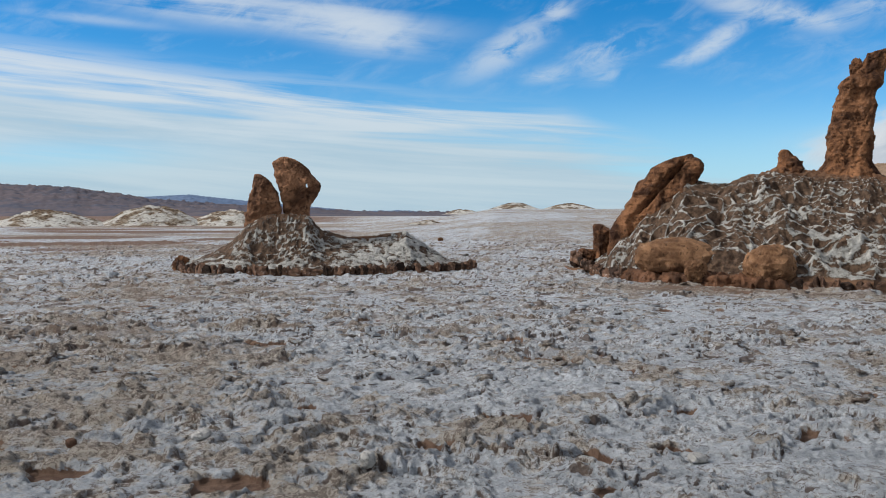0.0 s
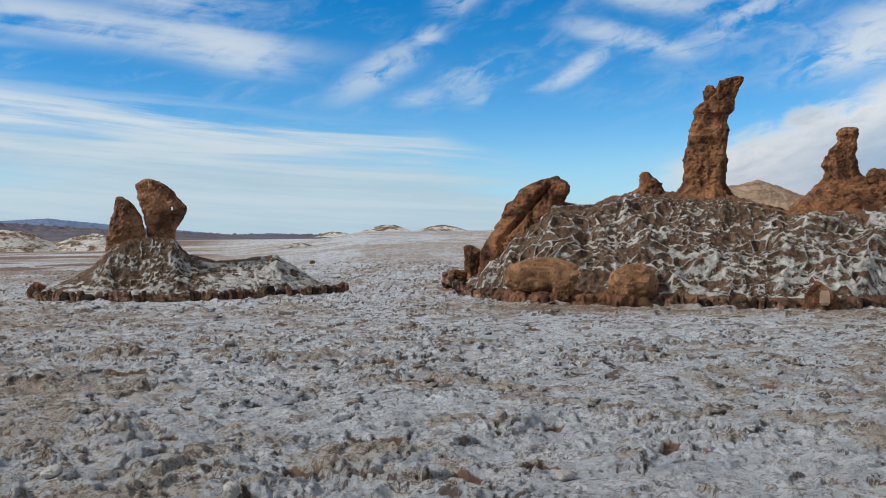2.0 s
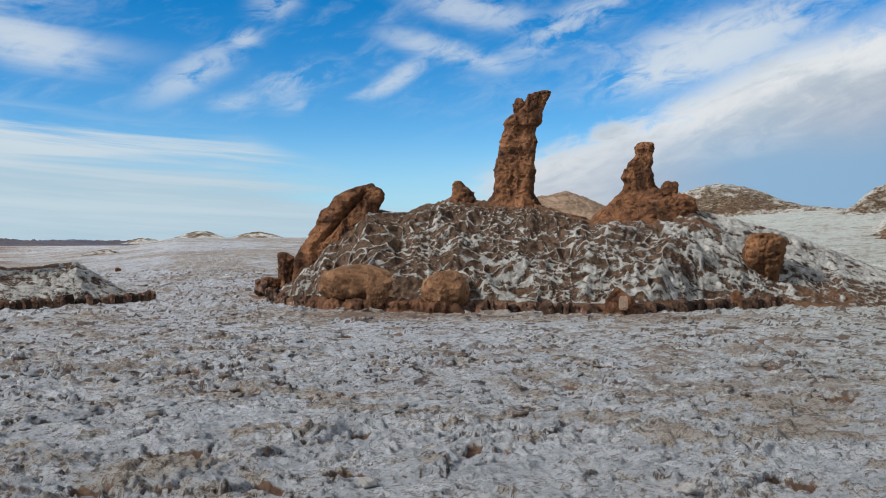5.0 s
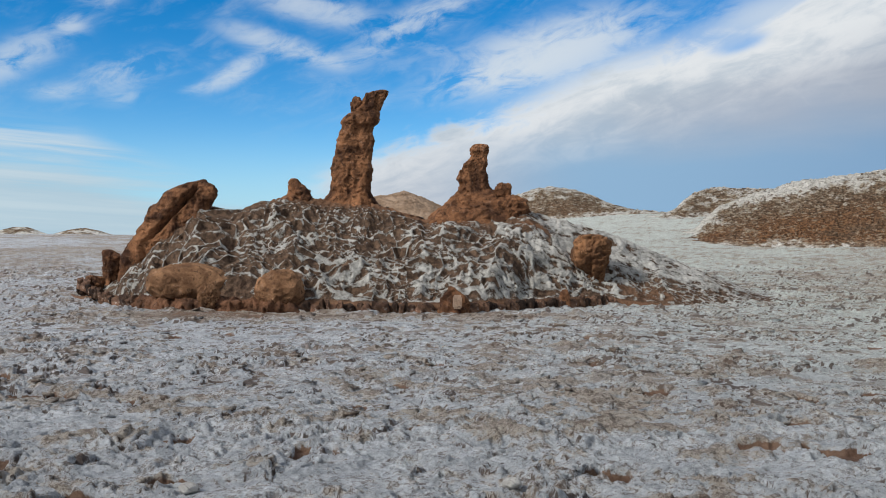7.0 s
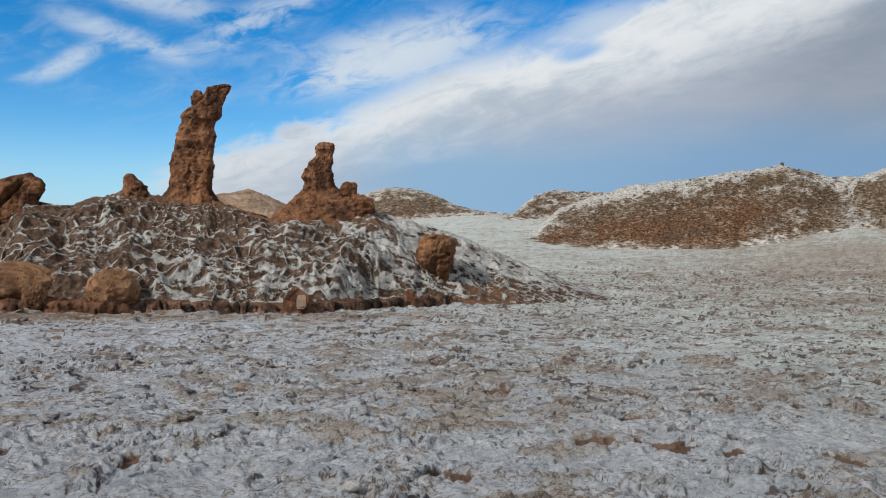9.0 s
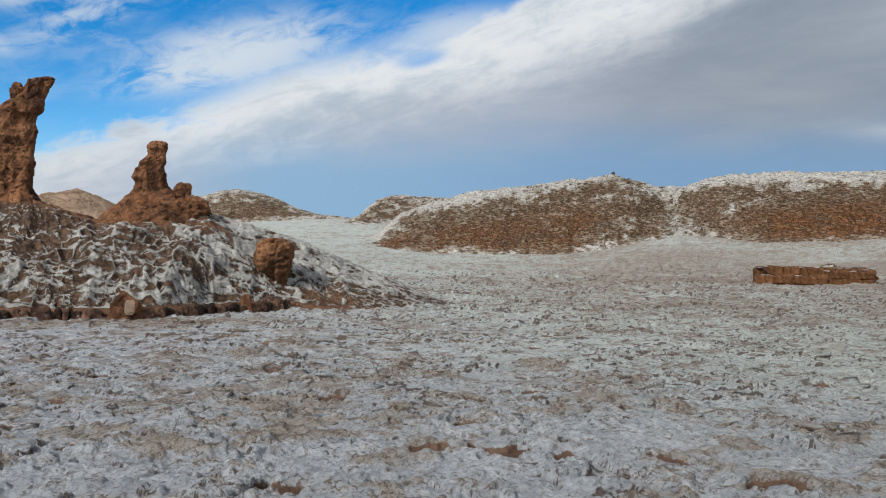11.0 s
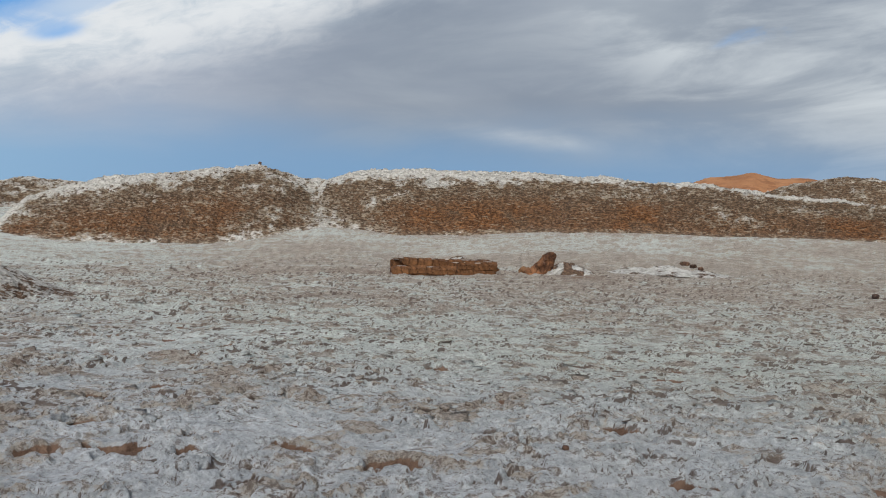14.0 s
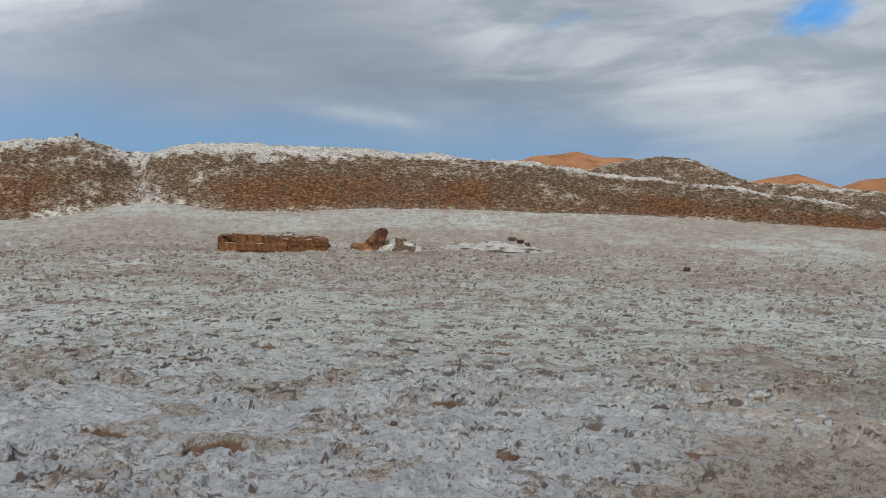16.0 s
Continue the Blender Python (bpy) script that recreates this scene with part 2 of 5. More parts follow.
def surface(name, rough=0.9):
    mat = bpy.data.materials.new(name)
    mat.use_nodes = True
    b = mat.node_tree.nodes["Principled BSDF"]
    b.inputs["Roughness"].default_value = rough
    b.inputs["Specular IOR Level"].default_value = 0.25
    return mat, Nodes(mat.node_tree), b


def bump(N, b, height, strength, distance):
    n = N.t.nodes.new("ShaderNodeBump")
    n.inputs["Strength"].default_value, n.inputs["Distance"].default_value = strength, distance
    N.t.links.new(height, n.inputs["Height"])
    N.t.links.new(n.outputs[0], b.inputs["Normal"])


def salt_ground():
    """Salt crust: pale pans, crumbled earthy heaps, broken edges darkened as ledge shade, bare clay in the hollows."""
    mat, N, b = surface("salt_crust", 0.85)
    p = N.coord("Object")
    dirt_shade, clay, edge_shade = N.attr("dirt_shade"), N.attr("clay"), N.attr("edge_shade")
    x, y, z = N.split(p)
    far = N.add(N.mul(x, x), N.mul(y, y))
    out = N.step(far, 30.0, 220.0)
    big, n1 = N.noise(p, 0.16, 4, 0.55), N.noise(p, 1.9, 9, 0.68, 0.3)
    n2, n3, n4 = N.noise(p, 7.0, 9, 0.72, 0.6), N.noise(p, 15.0, 8, 0.72, 0.5), N.noise(p, 55.0, 6, 0.75)
    pan = N.step(N.add(N.mul(n1, 0.6), N.mul(big, 0.9)), 0.76, 0.96, 0.0, 0.8)
    east = N.step(N.add(x, N.mul(y, -0.5)), -3.0, 14.0)
    # grains and crusts of salt, cold in the west, faintly green in the east
    fleck = N.add(N.mul(N.step(n1, 0.36, 0.62), 0.34), N.mul(N.step(n2, 0.36, 0.62), 0.38), N.mul(N.step(n4, 0.38, 0.60), 0.28))
    white = N.mix(N.mul(east, N.step(far, 40.0, 200.0, 0.35, 1.0)), N.mix(fleck, SALT_W0, SALT_W1), N.mix(fleck, SALT_E0, SALT_E1))
    tan = N.mix(N.add(N.mul(n3, 0.5), N.mul(n4, 0.5)), (0.235, 0.175, 0.125), (0.60, 0.54, 0.45))
    lean = N.add(dirt_shade, N.mul(N.m("SUBTRACT", n2, 0.5), 1.5), N.mul(N.m("SUBTRACT", n1, 0.5), 1.7), N.mul(N.m("SUBTRACT", n3, 0.5), 0.8), N.mul(pan, -0.35))
    col = N.mix(N.step(lean, 0.16, 0.55, 0.0, 0.85), white, tan)
    # dark grit in the pores, which also paints the shaded gaps between crumbs
    grit = N.step(N.add(n3, N.mul(N.m("SUBTRACT", n4, 0.5), 0.8), N.mul(N.m("SUBTRACT", n1, 0.5), 0.6), N.mul(dirt_shade, 0.08)), 0.545, 0.63)
    soil_shade = N.mix(n4, (0.048, 0.031, 0.025), (0.165, 0.112, 0.086))
    col = N.mix(N.mul(grit, N.m("SUBTRACT", 0.75, N.mul(pan, 0.5))), col, soil_shade)
    # shade under the broken edges, painted in dark earth colour
    edge = N.step(N.add(edge_shade, N.mul(N.m("SUBTRACT", n2, 0.5), 1.2)), 0.36, 0.70)
    col = N.mix(N.mul(edge, 0.88), col, soil_shade)
    # small bare spots and bright sheets farther out
    flake, sheet = N.noise(p, 2.6, 6, 0.66, 0.4), N.noise(p, 0.5, 5, 0.6, 0.3)
    spot = N.step(N.add(flake, N.mul(N.m("SUBTRACT", sheet, 0.5), 0.3), N.mul(dirt_shade, 0.10)), 0.56, 0.615)
    col = N.mix(N.mul(spot, out, N.step(far, 900.0, 4000.0, 0.7, 0.35)), col, N.mix(n3, (0.10, 0.066, 0.048), (0.30, 0.225, 0.17)))
    col = N.mix(N.mul(N.step(N.add(N.mul(sheet, 0.6), N.mul(n1, 0.4)), 0.52, 0.64), N.mul(out, N.step(far, 400.0, 1600.0, 0.4, 0.12))), col, N.mix(east, SALT_W1, SALT_E1))
    # colour goes darker and greyer brown towards the east
    east_tone = N.step(N.add(x, N.mul(y, -1.6)), -2.0, 12.0)
    col = N.mix(N.mul(east_tone, 0.12, N.step(sheet, 0.40, 0.60, 0.4, 1.0)), col, N.mix(n1, (0.19, 0.165, 0.14), (0.36, 0.33, 0.28)))
    earth = N.mix(N.step(n2, 0.3, 0.7), (0.12, 0.068, 0.045), (0.26, 0.165, 0.115))
    col = N.mix(N.step(N.add(clay, N.mul(N.m("SUBTRACT", n2, 0.5), 1.6), N.mul(N.m("SUBTRACT", n1, 0.5), 1.0)), 0.38, 0.60), col, earth)
    N.put(b.inputs["Base Color"], col)
    high = N.add(N.mul(n1, 0.8), N.mul(n2, 0.9), N.mul(n3, 0.65), N.mul(n4, 0.25))
    bump(N, b, N.mul(high, N.m("SUBTRACT", 1.0, N.mul(pan, 0.6))), 1.0, 0.10)
    return mat


SALT_W0, SALT_W1 = (0.255, 0.277, 0.31), (0.76, 0.79, 0.815)
SALT_E0, SALT_E1 = (0.315, 0.338, 0.305), (0.725, 0.77, 0.71)


def salt_mound():
    """Clay slope under a net of salt."""
    mat, N, b = surface("salted_clay", 0.9)
    p = N.coord("Object")
    salt, red = N.attr("salt"), N.attr("red")
    n1, n2, n3 = N.noise(p, 1.6, 5, 0.6), N.noise(p, 7.0, 9, 0.7, 0.3), N.noise(p, 30.0, 5, 0.65)
    clay = N.mix(N.step(n2, 0.34, 0.66), (0.046, 0.028, 0.019), (0.195, 0.123, 0.079))
    clay = N.mix(red, clay, N.mix(n2, (0.13, 0.06, 0.03), (0.33, 0.17, 0.09)))
    white = N.mix(N.step(N.add(N.mul(n1, 0.4), N.mul(n2, 0.6)), 0.38, 0.62), (0.27, 0.26, 0.235), (0.58, 0.565, 0.525))
    k = N.step(N.add(salt, N.mul(N.m("SUBTRACT", n2, 0.5), 1.0), N.mul(N.m("SUBTRACT", n3, 0.5), 0.8)), 0.40, 0.62)
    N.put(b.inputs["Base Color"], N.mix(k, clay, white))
    bump(N, b, N.add(n2, N.mul(n3, 0.5), N.mul(k, 0.3)), 1.0, 0.09)
    return mat


def red_rock(name, dark, light, crust=0.15, vary=0.08):
    mat, N, b = surface(name, 0.88)
    p = N.coord("Object")
    n1, n2, n3 = N.noise(p, 1.3, 6, 0.62, 0.6), N.noise(p, 5.0, 9, 0.7, 0.4), N.noise(p, 28.0, 6, 0.7)
    x, y, z = N.split(p)
    streak = N.noise(N.xyz(N.mul(x, 4.0), N.mul(y, 4.0), N.mul(z, 0.8)), 1.0, 4, 0.6)
    col = N.mix(N.step(N.add(N.mul(n1, 0.75), N.mul(n2, 0.22), N.mul(streak, 0.2)), 0.46, 0.70), dark, light)
    col = N.mix(N.step(n3, 0.36, 0.50, 0.32, 0.0), col, (dark[0] * 0.45, dark[1] * 0.45, dark[2] * 0.45))
    col = N.mix(N.mul(N.step(N.add(n2, N.mul(n3, 0.3)), 0.72, 0.86), crust), col, (0.55, 0.50, 0.45))
    pock = N.noise(p, 8.5, 4, 0.6, 0.8)
    col = N.mix(N.mul(N.step(pock, 0.43, 0.34), 0.75), col, (dark[0] * 0.4, dark[1] * 0.4, dark[2] * 0.4))
    col = N.mix(N.mul(N.step(N.add(N.mul(pock, 0.5), N.mul(n1, 0.5)), 0.54, 0.66), 0.4), col, tuple(min(1.0, c * 1.45) for c in light))
    own = N.t.nodes.new("ShaderNodeObjectInfo").outputs["Random"]
    tone = N.step(own, 0.0, 1.0, 1.0 - vary, 1.0 + vary)
    col = N.mix(1.0, col, N.xyz(tone, tone, tone), "MULTIPLY")
    N.put(b.inputs["Base Color"], col)
    pits = N.t.nodes.new("ShaderNodeTexVoronoi")
    pits.inputs["Scale"].default_value = 9.0
    N.put(pits.inputs["Vector"], N.xyz(N.add(x, N.mul(n2, 0.3)), N.add(y, N.mul(n3, 0.1)), N.add(z, N.mul(n2, 0.3))))
    bump(N, b, N.add(N.mul(n2, 0.9), N.mul(n3, 0.55), N.mul(pits.outputs["Distance"], 0.35)), 1.0, 0.06)
    return mat


def hill_side():
    """Clay slopes strewn with salt crumbs, redder where the salt is thin."""
    mat, N, b = surface("hill_clay", 0.92)
    p = N.coord("Object")
    x, y, z = N.split(p)
    salt, red = N.attr("salt"), N.attr("red")
    n1 = N.noise(p, 0.30, 6, 0.62, 0.3)
    side, deep = N.attr("side"), N.attr("deep")
    n2 = N.noise(N.xyz(N.mul(side, 1.6), N.mul(z, 6.0), N.mul(deep, 1.2)), 1.0, 4, 0.62, 0.5)
    n3 = N.noise(N.xyz(N.mul(side, 3.2), N.mul(z, 9.0), N.mul(deep, 2.4)), 1.0, 4, 0.62, 0.4)
    clay = N.mix(N.step(n3, 0.40, 0.60), (0.078, 0.050, 0.030), (0.225, 0.146, 0.088))
    rust = N.mix(N.step(n3, 0.38, 0.62), (0.080, 0.034, 0.013), (0.29, 0.133, 0.053))
    clay = N.mix(N.mul(red, N.step(n1, 0.30, 0.5)), clay, rust)
    crumb = N.mix(N.step(n3, 0.35, 0.65), (0.20, 0.15, 0.10), (0.40, 0.335, 0.25))
    crumb = N.mix(N.mul(red, 0.45), crumb, (0.30, 0.19, 0.105))
    pale = N.mix(N.step(N.add(salt, N.mul(N.m("SUBTRACT", n1, 0.5), 0.7)), 0.42, 0.78), crumb, N.mix(N.step(n3, 0.3, 0.6), (0.40, 0.375, 0.325), (0.68, 0.655, 0.60)))
    k = N.step(N.add(salt, N.mul(N.m("SUBTRACT", n2, 0.5), 2.6), N.mul(N.m("SUBTRACT", n3, 0.5), 1.2), N.mul(N.m("SUBTRACT", n1, 0.5), 0.9)), 0.30, 0.62)
    N.put(b.inputs["Base Color"], N.mix(k, clay, pale))
    bump(N, b, N.add(n2, N.mul(n3, 0.7)), 1.0, 0.40)
    return mat


def far_land(name, a, b_, c, k=1.0):
    mat, N, b = surface(name, 0.95)
    p = N.coord("Object")
    x, y, z = N.split(p)
    n1, n2 = N.noise(p, 0.012 * k, 5, 0.6), N.noise(N.xyz(x, y, N.mul(z, 4.0)), 0.03 * k, 6, 0.65)
    col = N.mix(N.step(n1, 0.35, 0.65), a, b_)
    N.put(b.inputs["Base Color"], N.mix(N.step(n2, 0.48, 0.62), col, c))
    return mat


CRUST = salt_ground()
MOUND = salt_mound()
ROCK = red_rock("red_sandstone", (0.050, 0.021, 0.0105), (0.295, 0.135, 0.062))
BANK = red_rock("bank_clay", (0.05, 0.024, 0.013), (0.19, 0.09, 0.048), 0.1)
WARM = red_rock("warm_boulder", (0.11, 0.05, 0.023), (0.335, 0.165, 0.077), 0.06)
BOULDER = red_rock("tan_boulder", (0.135, 0.066, 0.032), (0.375, 0.205, 0.106), 0.1)
STONE = red_rock("border_stone", (0.035, 0.020, 0.014), (0.19, 0.105, 0.066), 0.9, 0.75)
BLOCK = red_rock("clay_block", (0.060, 0.026, 0.010), (0.185, 0.083, 0.033), 0.12, 0.1)
# the red sandstone again, lightened to put the fins' front light into colour
LIT_FIN = red_rock("fin_sandstone", (0.085, 0.038, 0.020), (0.37, 0.185, 0.098))
CRUMB = red_rock("crust_crumb", (0.20, 0.155, 0.125), (0.45, 0.38, 0.32), 0.3)
HILL = hill_side()
PLATE = red_rock("pale_plate", (0.32, 0.22, 0.155), (0.44, 0.33, 0.25), 0.1)
DARK = red_rock("dark_stone", (0.05, 0.032, 0.026), (0.15, 0.095, 0.07), 0.3)
WHITE = red_rock("salt_block", (0.45, 0.43, 0.40), (0.72, 0.70, 0.66), 0.3)

# ---------------------------------------------------------------- ground
EYE = 1.6


def polar(az, r):
    return np.sin(np.radians(az)) * r, np.cos(np.radians(az)) * r


def rise(az, r):
    """The lie of the land: level near by, rising gently to the hills."""
    k = [-180, -120, -60, -5, 0, 3, 10, 20, 30, 40, 47, 53, 56, 61, 68, 76, 90, 101, 125, 160, 180]
    at70 = np.interp(az, k, [0, 0, 0, 0, .5, .95, .95, 1.1, 1.3, 1.5, 1.5, 1.7, 1.9, 2.9, 2.6, 3.2, 3.1, 2.6, 1, 0, 0])
    at130 = np.interp(az, k, [0, 0, 0, 0, 1.2, 2.4, 2.35, 3, 4.2, 5.7, 5.9, 5, 5, 5, 5, 5, 5, 4.5, 2, 0, 0])
    near = np.clip((r - 25) / 45, 0, 1)
    far = np.clip((r - 70) / 60, 0, 1)
    fall = 1 - ramp(r, 140, 420) * np.interp(az, [-10, 0, 12, 30], [1, 1, 1, 0.6])
    return (at70 * near ** 2 + (at130 - at70) * far) * fall


def along(az, az0, w):
    return np.exp(-((az - az0) / w) ** 2)


# bare clay hollows that stand out: x, y, half width
HOLLOWS = [(-2.42, 5.8, .22), (-1.29, 5.55, .25), (3.17, 8.25, .24), (.51, 7.29, .26), (.99, 6.18, .2), (7.71, 4.2, .17),
           (6.16, 4.86, .15), (5.78, 3.77, .13), (7.07, .82, .2), (6.35, 4.42, .22), (5.71, 5.27, .2), (6.13, 4.85, .26),
           (4.22, 5.09, .17), (3.8, 7.21, .22), (1.12, 10.3, .25), (11.28, 8.11, .3), (1.6, 6.3, .16), (-.1, 6.4, .2)]


def flakes(n, k, sharp=0.14):
    """Upturned flakes along the contours of a noise: height 0..1, rising sharply and sinking slowly, and how near the broken edge is."""
    f = n * k - np.floor(n * k)
    return ramp(f, 0.0, sharp) - ramp(f, sharp, 1.0), np.exp(-((f - 0.03) / (0.6 * sharp)) ** 2)


def crust(x, y):
    """Relief of the salt crust in metres, how dirty and how bare it is, and where it is broken."""
    wx = x + 0.30 * (fbm((x * 2.1, y * 2.1), 4, 11) - 0.5) + 0.08 * (fbm((x * 8, y * 8), 2, 13) - 0.5)
    wy = y + 0.30 * (fbm((x * 2.1 + 40, y * 2.1), 4, 12) - 0.5) + 0.08 * (fbm((x * 8, y * 8 + 20), 2, 14) - 0.5)
    r = np.hypot(x, y)
    east = ramp(x - 0.5 * y, 0, 9)
    rough = ramp(fbm((x * 0.55, y * 0.55), 4, 21), 0.36, 0.62) * (1 - 0.35 * east)
    fine = fbm((wx * 9, wy * 9), 3, 41)
    grit = fbm((wx * 3.6, wy * 3.6), 3, 43, 0.5, ridged=True) - 0.6
    # crust flakes of three sizes, each present in its own patches
    h1, e1 = flakes(fbm((wx * 1.1, wy * 1.1), 4, 31, 0.5), 5.5, 0.12)
    h2, e2 = flakes(fbm((wx * 2.6 + 7, wy * 2.6), 4, 35, 0.5), 4.0)
    h3, e3 = flakes(fbm((wx * 6.0 + 3, wy * 6.0), 3, 37, 0.5), 3.5, 0.2)
    p1 = ramp(fbm((x * 1.3 + 5, y * 1.3), 3, 51), 0.38, 0.55)
    p2 = ramp(fbm((x * 1.9 + 15, y * 1.9), 3, 53), 0.36, 0.54)
    p3 = ramp(fbm((x * 2.3 + 25, y * 2.3), 3, 55), 0.38, 0.55)
    mid = 1 - ramp(r, 12, 22)
    h = 0.060 * h1 * p1 * (0.45 + 0.55 * rough) + 0.045 * h2 * p2 * (0.45 + 0.55 * rough) + 0.022 * h3 * p3 * mid
    h = h * (1 - 0.45 * ramp(r, 12, 22))
    broken = np.clip((e1 * p1 + 0.8 * e2 * p2) * (0.55 + 1.35 * ramp(r, 6.5, 18)) + 0.6 * e3 * p3 * mid, 0, 1.4)
    # crumbled, earthy heaps of crust
    lump = ramp(fbm((wx * 1.9 + 60, wy * 1.9), 5, 61, 0.6), 0.52, 0.68)
    h = h + lump * (0.022 + 0.05 * grit) * (1 - 0.6 * ramp(r, 12, 22)) * (1 - 0.35 * east) + 0.022 * grit * (0.25 + 0.75 * rough) + 0.025 * (fine - 0.5) * (1 - ramp(r, 9, 16))
    h = h + 0.07 * (fbm((x * 0.35, y * 0.35), 2, 71) - 0.5)
    # farther out only the higher crumbs stand up
    out = ramp(r, 13, 24)
    h = h + out * 0.06 * ramp(fbm((x * 3.5, y * 3.5), 3, 73, 0.6), 0.46, 0.74) * (0.5 + 0.8 * p2)
    c1, _, px, py, e, f = cells(wx / 1.0 + 9, wy / 1.0, 81)
    radius = np.where(e > 0.62, 0.05 + 0.19 * f, 0.0)
    hollow = ramp(radius - c1 * (1 + 1.2 * (fine - 0.5)), -0.03, 0.06) * (radius > 0)
    for hx, hy, w in HOLLOWS:
        q = np.hypot((wx - hx), (wy - hy)) / w
        hollow = np.maximum(hollow, ramp(1 - q + 0.9 * (fine - 0.5), -0.05, 0.3))
    hollow = hollow * (1 - ramp(r, 17, 28))
    h = h * (1 - 0.8 * hollow) - 0.045 * hollow
    dirt_shade = np.clip(0.06 + 0.38 * lump + 0.16 * rough * ramp(grit, -0.1, 0.25) + 0.42 * (fbm((x * 0.22, y * 0.22), 3, 91) - 0.5) + 0.30 * (fbm((x * 0.9, y * 0.9), 3, 93) - 0.5), 0, 1)
    return h, dirt_shade, hollow, broken


def build_ground():
    az = np.concatenate([np.linspace(-180, -32, 50, endpoint=False), np.arange(-32, 108, 0.10), np.linspace(108, 180, 25)])
    el = np.concatenate([np.linspace(89, 18.4, 40, endpoint=False), np.arange(18.4, 1.7, -0.032)])
    r = np.concatenate([[0.0], EYE / np.tan(np.radians(el)), np.geomspace(55, 120, 50), np.geomspace(125, 4600, 42)])
    A, R = np.meshgrid(az, r)
    x, y = polar(A, R)
    h, dirt_shade, hollow, gap = crust(x, y)
    near = ramp(R, 4.2, 4.7) * ramp(A, -36, -31) * ramp(-A, -112, -107)
    hollow, gap, dirt_shade = hollow * near, gap * near * (1 - ramp(R, 40, 60)), dirt_shade * (0.4 + 0.6 * near)
    fade = (1 - ramp(R, 50, 80)) * near
    z = rise(A, R) + h * fade
    # trodden, dusty ground in front of the rocks; wide browner tracts far out in the west
    u, v = main_uv(x, y)
    dusty = np.exp(-((u + 4.6) / 2.4) ** 2 - ((v + 5.0) / 1.2) ** 2) + 0.7 * np.exp(-((u - 0.8) / 3.0) ** 2 - ((v + 4.9) / 0.7) ** 2)
    dusty += 0.7 * np.exp(-((u - 6.2) / 1.6) ** 2 - ((v - 0.4 - 0.45 * (u - 6.2)) / 0.6) ** 2)
    dirt_shade = dirt_shade + 0.9 * dusty + 0.2 * ramp(-A, 4, 20) * ramp(A, -85, -45) * (1 - ramp(R, 24, 34))
    west = ramp(R, 29, 50) * ramp(-A, 2, 8) * ramp(A, -140, -80)
    dirt_shade = dirt_shade + west * 0.8 * ramp(fbm((A * 0.12, np.log(R) * 9), 4, 101), 0.42, 0.62)
    far = ramp(R, 150, 190) * ramp(-A, -1, 12) * (0.45 + 0.7 * fbm((A * 0.3, np.log(R) * 6), 3, 121))
    dirt_shade = dirt_shade + 0.08 * ramp(-A, -24, 2) * ramp(A, -85, -45) * (1 - ramp(R, 22, 34))
    dirt_shade = dirt_shade + 0.8 * np.exp(-((A - 66) / 5) ** 2 - ((R - 43.2 - 0.15 * (A - 66)) / 1.0) ** 2) + 0.9 * np.exp(-((A - 76.5) / 1.6) ** 2 - ((R - 42.8) / 0.9) ** 2)
    dirt_shade = dirt_shade + 0.35 * ramp(R, 30, 42) * ramp(A, -9, -1) * (1 - ramp(A, 26, 36)) * ramp(fbm((A * 0.22, np.log(R) * 8), 4, 131), 0.46, 0.62)
    # a shaded patch on the near eastern ground, painted in as darker colour
    dirt_shade = dirt_shade + 0.65 * ramp(A, 84, 98) * (1 - ramp(A, 115, 150)) * (1 - ramp(R, 9, 19)) * near
    clay = np.maximum(hollow * (1 - ramp(R, 30, 60)), far * 0.9)
    clay = np.maximum(clay, 0.72 * west * ramp(fbm((A * 0.10 + 5, np.log(R) * 8), 4, 105), 0.40, 0.56))
    # the crust thins out towards the hills in the east
    clay = np.maximum(clay, 0.52 * np.clip(dusty, 0, 1))
    clay = np.maximum(clay, 0.6 * np.exp(-((A - 87.5) / 1.3) ** 2 - ((R - 44.5) / 0.7) ** 2))
    clay = np.maximum(clay, 0.55 * np.exp(-((A - 66) / 4.5) ** 2 - ((R - 43.2 - 0.15 * (A - 66)) / 0.8) ** 2) + 0.6 * np.exp(-((A - 76.5) / 1.5) ** 2 - ((R - 42.8) / 0.8) ** 2))
    dirt_shade = dirt_shade + 0.46 * ramp(R, 14, 40) * ramp(A, 40, 58) * (0.35 + fbm((x * 0.12, y * 0.12), 3, 111))
    me = grid_mesh("ground", np.stack([x, y, z], -1), len(r), len(az), {"dirt_shade": dirt_shade, "clay": clay, "edge_shade": gap})
    ob = part("ground", me, CRUST)
    tagged(ob, "cracked white salt crust over brown desert clay", "ground", kind="structure")


# ---------------------------------------------------------------- axes of the two rock groups
MAIN_AZ, MAIN_R = 28.3, 25.0
WEST_AZ, WEST_R = -6.9, 27.0


def frame_of(az, r):
    """A place's own axes: u to the right as seen from the path, v away from it."""
    s, c = math.sin(radians(az)), math.cos(radians(az))
    return Matrix(((c, s, 0, s * r), (-s, c, 0, c * r), (0, 0, 1, 0), (0, 0, 0, 1)))


MAIN, WEST = frame_of(MAIN_AZ, MAIN_R), frame_of(WEST_AZ, WEST_R)


def main_uv(x, y):
    s, c = math.sin(radians(MAIN_AZ)), math.cos(radians(MAIN_AZ))
    return x * c - y * s, x * s + y * c - MAIN_R


def placed(me, m):
    me.transform(m)
    return me


